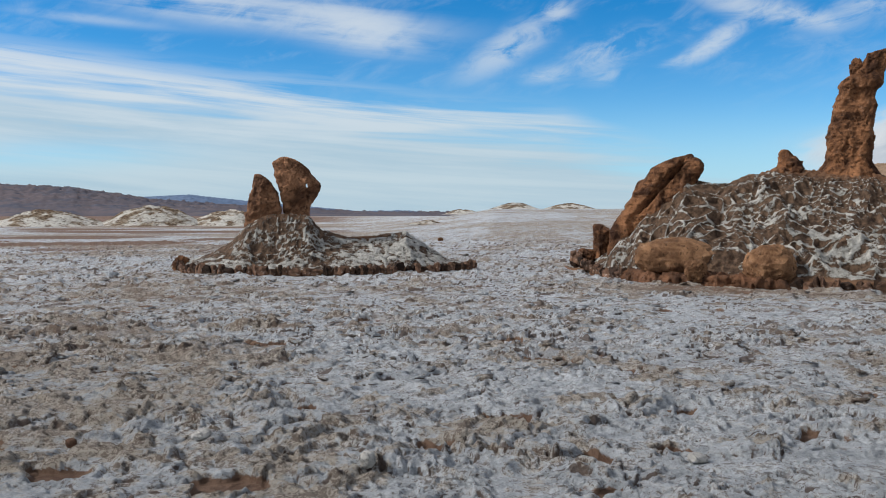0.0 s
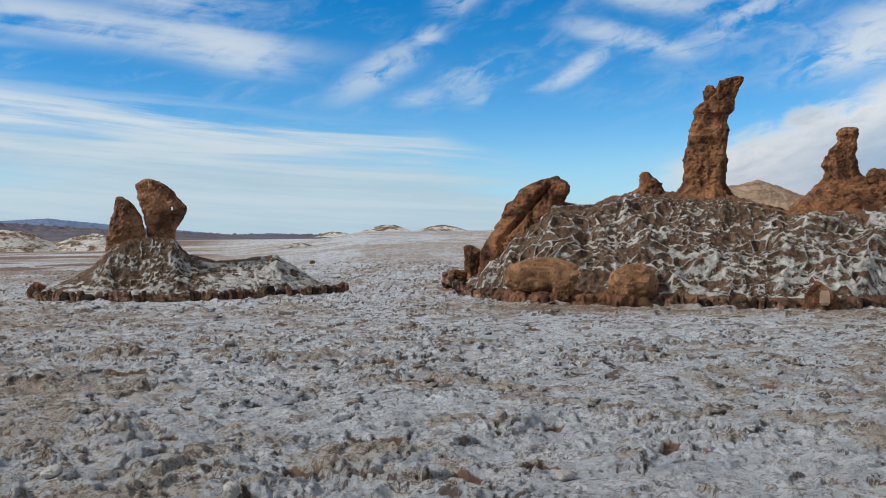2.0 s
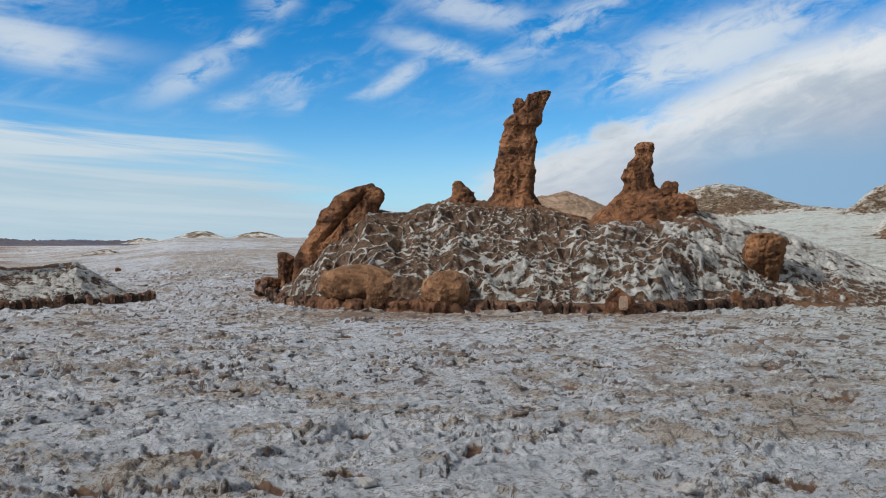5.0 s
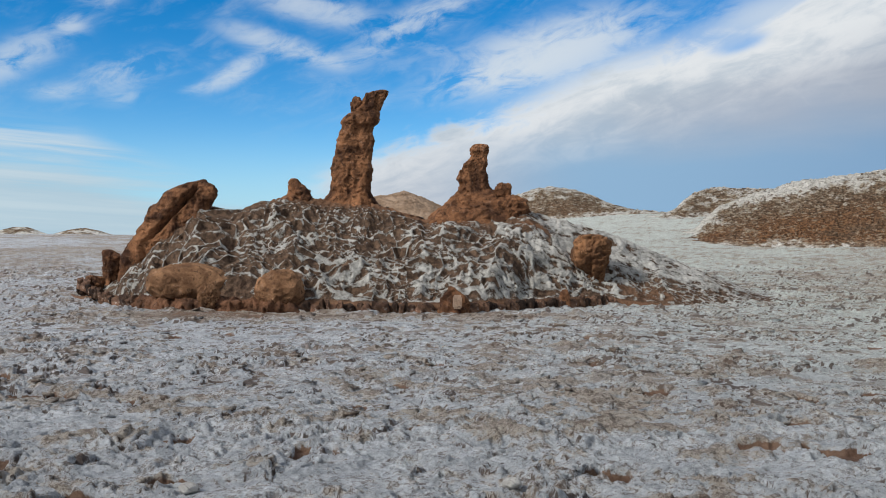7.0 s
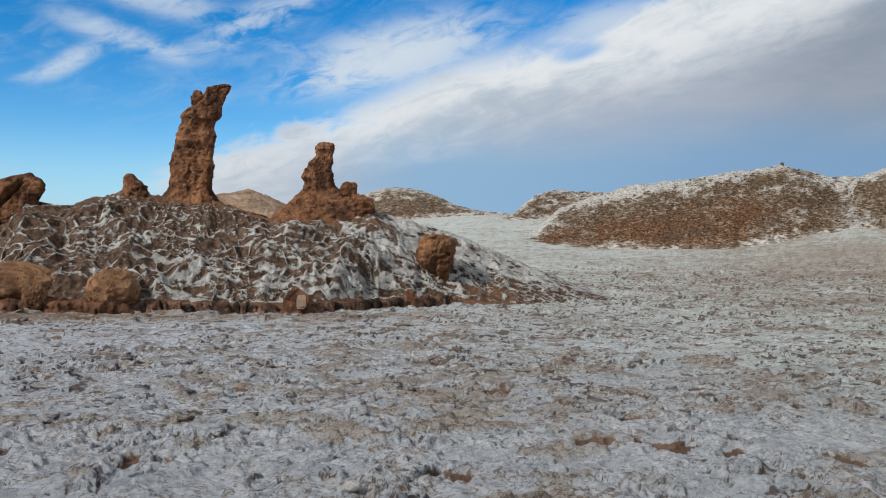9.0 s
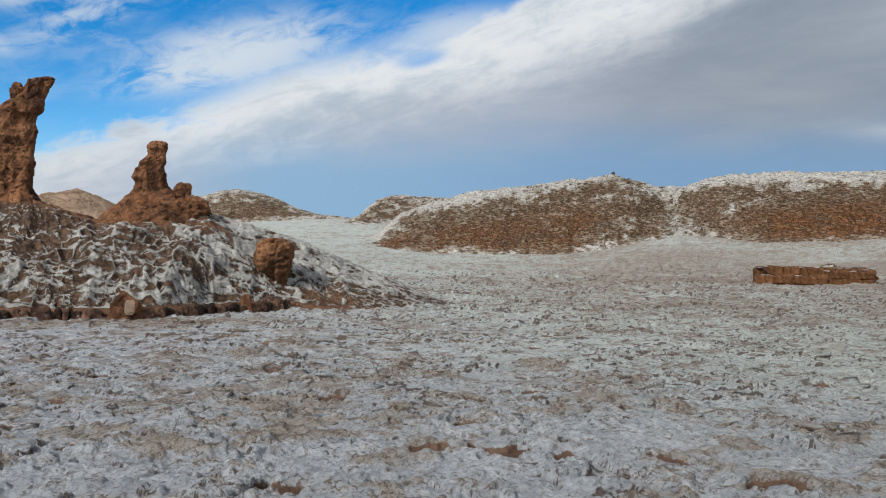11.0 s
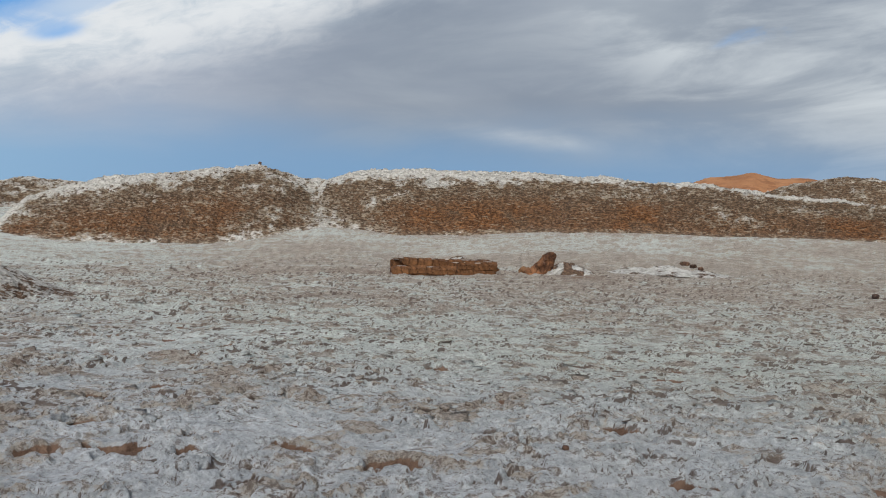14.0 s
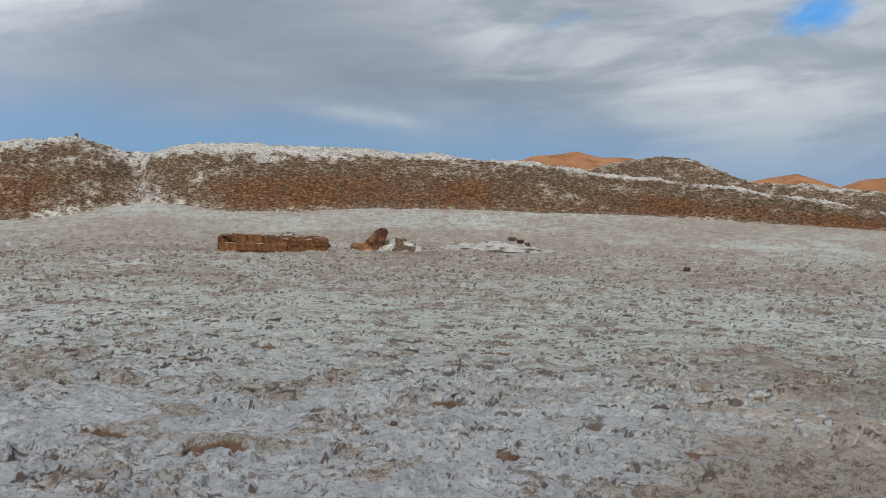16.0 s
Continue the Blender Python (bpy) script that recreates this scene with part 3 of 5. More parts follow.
# ---------------------------------------------------------------- mounds


def front_main(u):
    return np.interp(u, [-11, -9.6, -8.4, -6.8, -5.3, -3, -1, .6, 1.6, 3, 4.2, 5.0, 7, 9.5, 11],
                     [3.4, .6, -1.1, -2.75, -3.6, -3.9, -4.0, -3.9, -3.1, -1.9, -1.1, -1.1, -.9, .6, 2.4])


def crest_main(u):
    return np.interp(u, [-10.6, -9.6, -9.0, -8.2, -7.6, -6.8, -6.0, -5.1, -4.5, -4.0, -3.3, -1.8, -1.1, -.3, .4, 1.9, 2.4, 3.5, 4.4, 5.0, 6.5, 7.5, 8.8, 9.6],
                     [0, .28, .48, .68, 1.12, 1.95, 2.42, 2.36, 2.6, 2.78, 2.72, 2.58, 2.42, 2.16, 2.24, 2.5, 2.42, 2.15, 1.92, 1.74, 1.14, .82, .3, .04])


def salted_slope(name, m, us, vs, front, crest, ridge_v, back, lip, seed, redness, whiteness, netted, relief=lambda u: 1.0, bend=lambda u: 1.0):
    """A mound as a height field on the axes m: hollowed clay cells under a raised net of salt."""
    U, T = np.meshgrid(us, vs)
    f, c = front(U), crest(U)
    V = f - 0.10 + T * (back - f + 0.10)
    s = np.clip((V - f) / np.maximum(ridge_v(U) - f, 0.3), 0, None)
    up = np.where(s < 1, (s * (1.18 - 0.18 * s)) ** bend(U), np.maximum(1 - ((V - ridge_v(U)) / np.maximum(back - ridge_v(U), .3)) ** 2, 0))
    lipz = np.minimum(lip(U), c)
    z = np.where(V < f, 0, lipz + (c - lipz) * up) * np.where(V > back - 0.02, 0, 1)
    z = np.where(V < f, lipz * ramp(V, f - 0.10, f - 0.02), z)
    w = V * 1.0 + z * 0.9                      # distance up the slope
    wu = U + 0.5 * (fbm((U * 0.8, w * 0.8), 2, seed) - 0.5) + 0.12 * (fbm((U * 3.2, w * 2.4), 3, seed + 1) - 0.5)
    ww = w + 0.5 * (fbm((U * 0.8 + 30, w * 0.8), 2, seed + 3) - 0.5) + 0.16 * (fbm((U * 3.2 + 9, w * 2.4), 3, seed + 2) - 0.5)
    whit = np.clip(whiteness(U, s) + 0.8 * (fbm((U * 0.6, w * 0.6), 4, seed + 13) - 0.5), 0, 1)
    grain = fbm((wu * 6, ww * 4), 4, seed + 31, 0.6) - 0.5

    def scallops(p, q, k):
        """Hollow cells of size p by q, deepest under their upper rim, where clay colour shows and doubles as shade;
        their height and their salt.
        """
        f1, f2, dx, dy, a, b = cells(wu / p, ww / q, seed + k)
        wh = np.clip(whit + 0.6 * (a - 0.5), 0, 1)
        # overhang shade painted below each upper rim by baring the dark clay
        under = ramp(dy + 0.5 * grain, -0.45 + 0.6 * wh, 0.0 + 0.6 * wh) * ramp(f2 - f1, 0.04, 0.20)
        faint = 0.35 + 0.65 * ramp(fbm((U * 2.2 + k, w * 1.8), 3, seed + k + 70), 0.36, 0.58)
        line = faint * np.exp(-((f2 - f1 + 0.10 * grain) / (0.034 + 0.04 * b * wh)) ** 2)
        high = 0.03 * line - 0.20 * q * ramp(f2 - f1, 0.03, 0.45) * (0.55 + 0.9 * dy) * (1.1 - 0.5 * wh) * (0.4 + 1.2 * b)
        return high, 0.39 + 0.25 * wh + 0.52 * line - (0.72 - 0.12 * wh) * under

    big_h, big_s = scallops(0.38, 0.58, 7)
    mid_h, mid_s = scallops(0.26, 0.39, 9)
    small_h, small_s = scallops(0.18, 0.26, 11)
    # where each size of cell rules, and where the crust is only crumbled
    m1 = ramp(fbm((U * 0.75 + 11, w * 0.75), 3, seed + 43) + 0.12 * (0.4 - whit), 0.47, 0.54)
    m2 = ramp(fbm((U * 0.9 + 31, w * 0.9), 3, seed + 47), 0.50, 0.58)
    m3 = ramp(fbm((U * 0.9 + 51, w * 0.6), 4, seed + 53) + 0.22 * (whit - 0.5), 0.46, 0.58)
    rough = fbm((wu * 3.2, ww * 3.2), 4, seed + 17, ridged=True) - 0.6
    cell_h = (big_h * m1 + mid_h * (1 - m1)) * (1 - m2) + small_h * m2
    cell_s = (big_s * m1 + mid_s * (1 - m1)) * (1 - m2) + small_s * m2
    cell_h = cell_h * (1 - 0.4 * m3) + 0.16 * rough * m3
    cell_s = cell_s * (1 - 0.5 * m3) + (0.24 + 0.32 * whit + 1.7 * rough) * 0.5 * m3
    inside = ramp(s, 0.0, 0.10) * ramp(c, 0.3, 0.9)
    netting = inside * netted(U, s)
    red = np.clip(redness(U, s), 0, 1)
    lumps = 0.70 * (fbm((wu * 0.8, ww * 0.45), 3, seed + 20) - 0.5) + 0.42 * (fbm((wu * 1.1, ww * 0.3), 3, seed + 61, ridged=True) - 0.6)
    h = cell_h * netting + inside * (lumps * relief(U) * (1 - 0.75 * ramp(s, 0.75, 1.0)) + 0.10 * grain)
    z = z + h * (1 - 0.5 * red) + 0.02 * (fbm((U * 7, w * 7), 3, seed + 23) - 0.5)
    V = V - 0.4 * h
    plain = 0.20 + 0.42 * whit + 1.0 * grain + 0.7 * (rough + 0.1)
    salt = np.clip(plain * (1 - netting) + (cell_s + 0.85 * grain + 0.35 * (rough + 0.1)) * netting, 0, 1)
    bank = 1 - ramp(s, 0.0, 0.035)
    salt = salt * (1 - 0.85 * red) * (1 - bank)
    red = np.maximum(red, 0.6 * bank)
    z = np.where((V > back - 0.05) | (T <= 0), -0.25, z)
    me = grid_mesh(name, np.stack([U, V, z], -1), len(vs), len(us), {"salt": salt, "red": red})
    return placed(me, m)


def smooth_rows(n, k=2.2):
    """Row spacing: close on the near slope, wide behind the crest."""
    return np.linspace(0, 1, n) ** k


# ---------------------------------------------------------------- rocks


def chips(p, seed):
    """Flat, tilted faces with sharp steps between them, about -0.5 to 0.5, one for each scattered seed in space."""
    base = [np.floor(a) for a in p]
    best, face = np.full(np.shape(p[0]), 9.0), np.zeros(np.shape(p[0]))
    for corner in np.ndindex(3, 3, 3):
        cell = [b + c - 1 for b, c in zip(base, corner)]
        at = [hashed(*cell, seed=seed + k) for k in range(3)]
        off = [a - c - h for a, c, h in zip(p, cell, at)]
        d = off[0] ** 2 + off[1] ** 2 + off[2] ** 2
        plane = 0.45 * (at[0] + at[1] - 1) + sum(o * (hashed(*cell, seed=seed + 5 + k) - 0.5) for k, o in enumerate(off)) * 1.2
        face = np.where(d < best, plane, face)
        best = np.minimum(best, d)
    return face


def edges(rows):
    """Loft sections from rows of height, left edge and right edge."""
    return [(z, (a + b) / 2, max((b - a) / 2, 0.02)) for z, a, b in rows]


def loft(name, m, sections, depth, v0=0.0, dv=0.0, seed=0, amp=0.05, around=110, step=0.022, lumps=1.0, groove=None, box=2.6):
    """A rock from rows of height, middle and half width; depth is its thickness over its width, dv its lean away from the path."""
    S = np.array(sections, float)
    S = S[np.argsort(S[:, 0])]
    z0, z1 = S[0, 0], S[-1, 0]
    n = max(24, int((z1 - z0) / step))
    zz = z0 + (z1 - z0) * np.linspace(0, 1, n)
    uc, hw = np.interp(zz, S[:, 0], S[:, 1]), np.interp(zz, S[:, 0], S[:, 2])
    for _ in range(3):
        uc[1:-1], hw[1:-1] = (uc[:-2] + 2 * uc[1:-1] + uc[2:]) / 4, (hw[:-2] + 2 * hw[1:-1] + hw[2:]) / 4
    zz, uc, hw = (np.concatenate([a, [a[-1]] * 3]) for a in (zz, uc, hw))
    hw[-3:] *= np.array([0.75, 0.4, 0.02])
    zz[-3:] += np.array([0.25, 0.4, 0.45]) * hw[-4] * 0.5
    th = np.linspace(0, 2 * np.pi, around, endpoint=False)
    TH, Z = np.meshgrid(th, zz)
    HW, UC = np.repeat(hw[:, None], around, 1), np.repeat(uc[:, None], around, 1)
    cu, cv = np.cos(TH), np.sin(TH)
    k = 1 / (np.abs(cu) ** box + np.abs(cv) ** box) ** (1 / box)
    d = HW * depth
    u, v = cu * k * HW, cv * k * np.minimum(d, np.maximum(hw.max() * depth, 0.05))
    P = (u + UC, v + 3.7, Z)
    Q = (P[0], P[1], P[2] * 0.55)
    big = fbm(tuple(a * 1.5 * lumps for a in Q), 3, seed) - 0.5
    mid = fbm(tuple(a * 4.5 for a in P), 4, seed + 5) - 0.5
    rid = fbm(tuple(a * 2.4 for a in Q), 3, seed + 8, ridged=True) - 0.6
    fin = fbm(tuple(a * 10 for a in P), 3, seed + 11, ridged=True) - 0.6
    facet = np.abs(vnoise(tuple(a * 2.1 * lumps for a in Q), seed + 14) - 0.5)
    jag = fbm(tuple(a * 6.5 for a in Q), 3, seed + 17, ridged=True) - 0.6
    bent = tuple(a + 0.12 * mid for a in P)
    big_chip, chip = chips(tuple(a * 2.6 * lumps for a in (bent[0], bent[1], bent[2] * 0.7)), seed + 21), chips(tuple(a * 6.5 for a in bent), seed + 31)
    q = amp * (1.2 * big + 0.7 * mid + 1.3 * rid + 0.5 * fin + 0.5 * jag + 1.2 * (facet - 0.2) + 1.5 * big_chip + 0.8 * chip)
    if groove:
        (ua, za), (ub, zb) = groove
        t = np.clip((Z - zb) / (za - zb), -0.2, 1.1)
        off = (u + UC) - (ub + (ua - ub) * t) + 0.10 * mid
        q = q - 0.20 * np.exp(-(off / 0.06) ** 2) * (cv < 0.2) * ramp(t, -0.15, 0.1) * (1 - ramp(t, 0.9, 1.1))
        q = q + 0.06 * ramp(-off, 0.02, 0.10) * (cv < 0.3)
    size = np.minimum(1.0, HW / 0.25)
    out = np.stack([u + UC + cu * q * size * 1.2, v + v0 + dv * (Z - z0) + cv * q * size * 1.6, Z + 0.4 * q * size * (Z > z0 + 0.05)], -1)
    return placed(grid_mesh(name, out, len(zz), around, closed=True), m)


def boulder(name, m, size, seed, amp=0.22, box=2.6, broken=1.0, taper=0.0, rows=64, around=96):
    """A rounded block of half sizes (u, v, z), standing on its base at m's origin; taper narrows its foot."""
    ph, th = np.linspace(-np.pi / 2, np.pi / 2, rows), np.linspace(0, 2 * np.pi, around, endpoint=False)
    TH, PH = np.meshgrid(th, ph)
    d = np.stack([np.cos(PH) * np.cos(TH), np.cos(PH) * np.sin(TH), np.sin(PH)], -1)
    k = 1 / (np.abs(d) ** box).sum(-1) ** (1 / box)
    p = d * k[..., None]
    s = np.array(size)
    P = tuple((p * s)[..., i] / s.max() for i in range(3))
    q = amp * (1.6 * (fbm(tuple(a * 1.4 + seed for a in P), 3, seed) - 0.5) + 0.9 * (fbm(tuple(a * 4 + seed for a in P), 3, seed + 4) - 0.5)
               + 0.8 * (fbm(tuple(a * 4.5 + seed for a in P), 4, seed + 6, ridged=True) - 0.6) + 0.45 * (fbm(tuple(a * 11 + seed for a in P), 3, seed + 8, ridged=True) - 0.6) + 0.5 * (np.abs(vnoise(tuple(a * 2.3 + seed for a in P), seed + 9) - 0.5) - 0.2)
               + 0.75 * broken * chips(tuple(a * 1.9 + seed for a in P), seed + 12) + 0.35 * chips(tuple(a * 5 + seed for a in P), seed + 15))
    p = p * (1 + q)[..., None] * s
    w = 1 - taper * np.clip(-p[..., 2] / s[2], -0.3, 1)
    p[..., 0] *= w
    p[..., 1] *= w
    p[..., 2] += s[2]
    return placed(grid_mesh(name, p, rows, around, closed=True), m)


def at_main(u, v, z, turn=0):
    return MAIN @ Matrix.Translation((u, v, z)) @ pose(0, 0, 0, 0, 0, turn)


def at_west(u, v, z, turn=0):
    return WEST @ Matrix.Translation((u, v, z)) @ pose(0, 0, 0, 0, 0, turn)


def main_formation():
    root = thing("rock_formation", MAIN.translation, "red rock pinnacles on a clay mound netted with white salt", "rock formation")
    inv = root.matrix_basis.inverted()

    def add(name, me, mat, label="", parent=root):
        me.transform(inv)
        return part(name, me, mat, parent, label)

    def red(u, s):
        return (1.1 * np.exp(-((u - 1.25) / 1.25) ** 2 - ((s - 0.98) / 0.17) ** 2) + 0.9 * np.exp(-((u + .5) / 0.9) ** 2 - ((s - 1.0) / 0.06) ** 2)
                + 0.8 * np.exp(-((u - 2.5) / 0.5) ** 2 - ((s - 0.72) / 0.06) ** 2) + np.exp(-((u + 3.9) / 0.6) ** 2 - ((s - 1.0) / 0.06) ** 2)
                + 0.4 * np.exp(-((u - 5.4) / 0.9) ** 2 - ((s - 0.14) / 0.12) ** 2) + 0.9 * np.exp(-((u + 2.3) / 1.1) ** 2 - ((s - 1.0) / 0.08) ** 2))

    def white(u, s):
        return 0.62 + 0.05 * np.clip(u, -5, 3) - 0.40 * ramp(s, 0.35, 0.85) * ramp(-u, -2.0, 1.5) + 0.45 * ramp(u, 2.0, 3.3) * ramp(s, 0.3, 0.6) - 0.3 * ramp(u, 4.3, 5.2) * (1 - 0.4 * ramp(u, 6.5, 8.5))

    me = salted_slope("mound", MAIN, np.linspace(-10.6, 9.6, 900), smooth_rows(330, 1.6), front_main, crest_main,
                      lambda u: np.interp(u, [-10, -8, -6.6, -5.4, -4, 5, 9], [3.2, 0.3, -0.5, -0.4, 0.4, 1.2, 2.4]), 6.5,
                      lambda u: np.interp(u, [-10, -9, -8, 4.2, 4.8, 6], [.03, .12, .2, .2, .10, .0]), 200, red, white,
                      lambda u, s: 1 - 0.85 * ramp(u, 2.1, 3.3) * ramp(s, 0.30, 0.6) - 0.4 * ramp(u, 4.5, 6.0) * (1 - ramp(s, 0.3, 0.6)), lambda u: 1 - 0.7 * ramp(u, 2.2, 3.6))
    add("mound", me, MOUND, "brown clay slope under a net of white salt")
    pillar = add("pillar", loft("pillar", MAIN, [(2.1, -2.37, 0.98), (2.3, -2.37, 0.9), (2.7, -2.42, 0.69), (2.9, -2.38, 0.55), (3.16, -2.36, 0.54), (3.35, -2.34, 0.55), (3.55, -2.32, 0.54), (3.75, -2.31, 0.51), (3.94, -2.27, 0.49), (4.14, -2.24, 0.5), (4.29, -2.22, 0.48), (4.44, -2.22, 0.45), (4.56, -2.21, 0.4), (4.66, -2.19, 0.41), (4.78, -2.13, 0.49), (4.88, -2.1, 0.48), (4.96, -2.06, 0.44), (5.04, -1.94, 0.34), (5.16, -1.86, 0.29), (5.26, -1.78, 0.26), (5.35, -1.75, 0.26), (5.44, -1.71, 0.27), (5.54, -1.66, 0.28), (5.62, -1.6, 0.24), (5.66, -1.5, 0.12)],
        0.75, 1.0, -0.03, 310, 0.046, 150, 0.018, 0.8, box=3.2), ROCK, "tall leaning red rock pillar")
    add("spur", boulder("spur", at_main(-2.2, 0.85, 4.98), (.15, .15, .24), 317, 0.3), ROCK, parent=pillar)
    crag = add("crag", loft("crag", MAIN, edges([(1.75, -.75, 2.75), (2.17, -.26, 2.36), (2.41, -.05, 2.15), (2.6, .18, 1.78), (2.78, .43, 1.66), (2.94, .58, 1.5), (3.15, .64, 1.39), (3.27, .54, 1.35), (3.43, .64, 1.29), (3.55, .66, 1.27), (3.66, .70, 1.32), (3.77, .82, 1.32), (3.87, .92, 1.30), (4.02, .88, 1.37), (4.15, .89, 1.37), (4.21, .95, 1.33)]), 0.7, 1.0, 0.0, 330, 0.050, 150, 0.018, 0.72, box=3.6), ROCK, "stubby red rock pinnacle on a saddle")
    add("cap_stone", boulder("cap_stone", at_main(1.77, 0.8, 2.74), (.21, .2, .21), 335, 0.18, box=3.4), ROCK, parent=crag)
    add("shoulder", boulder("shoulder", at_main(1.95, 0.7, 1.95), (.52, .5, .42), 337, 0.22), ROCK, parent=crag)
    add("knob", loft("knob", MAIN, [(2.35, -3.73, .7), (2.59, -3.73, .46), (2.74, -3.75, .33), (2.89, -3.71, .25), (3.04, -3.75, .20), (3.17, -3.83, .14), (3.24, -3.84, .08)],
        0.8, 0.6, 0, 340, 0.07, 60, 0.03, 1.5), ROCK)
    slab = add("leaning_slab", loft("leaning_slab", MAIN, edges([(.5, -8.12, -7.4), (.9, -8.1, -7.3), (1.12, -8.07, -6.9), (1.31, -7.96, -6.6), (1.54, -7.77, -6.3), (1.74, -7.59, -6.15), (1.95, -7.45, -6.0), (2.21, -7.34, -5.92), (2.44, -7.24, -5.9), (2.55, -7.07, -5.85), (2.65, -6.97, -5.77), (2.79, -6.83, -5.71), (2.89, -6.69, -5.70), (2.96, -6.57, -5.73), (3.03, -6.38, -5.78), (3.09, -6.22, -5.92), (3.15, -6.1, -5.97)]), 0.62, -0.3, 0.0, 350, 0.042, 180, 0.014, 0.7, box=4.5, groove=((-6.2, 2.86), (-7.2, 1.71))), ROCK, "tilted red rock slab with a split face")
    return root


def west_formation():
    root = thing("rock_formation", WEST.translation, "twin red rock fins on a low salted mound", "rock formation")
    inv = root.matrix_basis.inverted()

    def add(name, me, mat, label="", parent=root):
        me.transform(inv)
        return part(name, me, mat, parent, label)

    me = salted_slope("mound", WEST, np.linspace(-4.5, 4.5, 330), smooth_rows(140, 1.6),
                      lambda u: np.interp(u, [-4.5, -4.1, -3.6, -2.7, -1.2, .6, 1.8, 3.1, 4.1, 4.5], [1.6, .3, -.9, -1.6, -2.1, -2.0, -1.6, -.9, 0.1, 1.0]),
                      lambda u: np.interp(u, [-4.5, -4.2, -3.3, -2.7, -2.35, -1.8, -1.2, -.55, -.15, .6, 1.25, 1.75, 2.2, 2.9, 3.5, 4.1, 4.5], [0, .2, .5, .85, 1.2, 1.55, 1.62, 1.55, 1.15, .95, .98, 1.04, 1.1, .66, .28, .12, 0]),
                      lambda u: np.interp(u, [-3.0, -2.3, -.5, .3], [.35, -.22, -.22, .35]), 3.2, lambda u: np.interp(u, [-4.5, -4, 4, 4.5], [.02, .16, .14, .02]), 400,
                      lambda u, s: 0.8 * np.exp(-((u - 1.0) / .7) ** 2 - ((s - 0.98) / .07) ** 2) + 0.25 * np.exp(-((u + 1.3) / .8) ** 2 - ((s - 1.0) / .04) ** 2),
                      lambda u, s: 0.56 + 0.06 * np.clip(u, -2, 3) + 0.15 * (1 - ramp(s, 0.3, 0.6)) - 0.25 * np.exp(-((u + 1.3) / 1.1) ** 2) * ramp(s, 0.5, 0.9),
                      lambda u, s: 0.15 + 0.85 * np.exp(-((u + 1.3) / 1.4) ** 2) * ramp(s, 0.2, 0.5), lambda u: 0.25, lambda u: 1 + 1.3 * np.exp(-((u + 1.4) / 1.3) ** 2))
    add("mound", me, MOUND, "low clay mound crusted with white salt")
    add("rock_fin", loft("rock_fin", WEST, edges([(1.1, -2.35, -1.3), (1.41, -2.27, -1.3), (1.79, -2.29, -1.36), (2.05, -2.22, -1.40), (2.21, -2.17, -1.45), (2.34, -2.12, -1.52), (2.47, -2.12, -1.6), (2.56, -2.12, -1.7), (2.63, -2.11, -1.78), (2.72, -2.08, -1.88)]),
        0.6, 0.3, 0, 420, 0.045, 130, 0.016, 1.2, box=3.4), LIT_FIN, "narrow red rock fin")
    add("rock_fin", pierced(loft("rock_fin", WEST, edges([(1.1, -1.3, -.5), (1.6, -1.27, -.58), (1.82, -1.28, -.54), (2.04, -1.32, -.40), (2.25, -1.34, -.26), (2.36, -1.39, -.22), (2.47, -1.42, -.23), (2.6, -1.46, -.35), (2.73, -1.5, -.50), (2.86, -1.48, -.57), (2.99, -1.52, -.67), (3.06, -1.54, -.8), (3.14, -1.46, -.92), (3.20, -1.38, -1.1)]), 0.40, 0.3, 0, 430, 0.036, 120, 0.018, 1.2, box=3.4), WEST, -.60, 2.42, .036, .06), LIT_FIN, "broad red rock fin pierced by a small hole")
    return root


def pierced(me, m, u, z, ru, rz):
    """Cuts a hole of half sizes ru, rz through a rock along the v axis of m."""
    bm = bmesh.new()
    bm.from_mesh(me)
    inv = m.inverted()
    gone = []
    for f in bm.faces:
        c = inv @ f.calc_center_median()
        if ((c.x - u) / ru) ** 2 + ((c.z - z) / rz) ** 2 < 1:
            gone.append(f)
    bmesh.ops.delete(bm, geom=gone, context="FACES")
    edges = [e for e in bm.edges if e.is_boundary and ((inv @ e.verts[0].co).z - z) ** 2 + ((inv @ e.verts[0].co).x - u) ** 2 < 0.06]
    bmesh.ops.bridge_loops(bm, edges=edges)
    for f in bm.faces:
        f.smooth = True
    bm.to_mesh(me)
    bm.free()
    return me


def single(name, me, mat, label, category, group=""):
    """One loose thing, its origin at its foot."""
    co = np.empty(len(me.vertices) * 3, np.float32)
    me.vertices.foreach_get("co", co)
    co = co.reshape(-1, 3)
    base = Vector((float(co[:, 0].mean()), float(co[:, 1].mean()), float(co[:, 2].min())))
    me.transform(Matrix.Translation(-base))
    ob = part(name, me, mat)
    ob.location = base
    return tagged(ob, label, category, group)


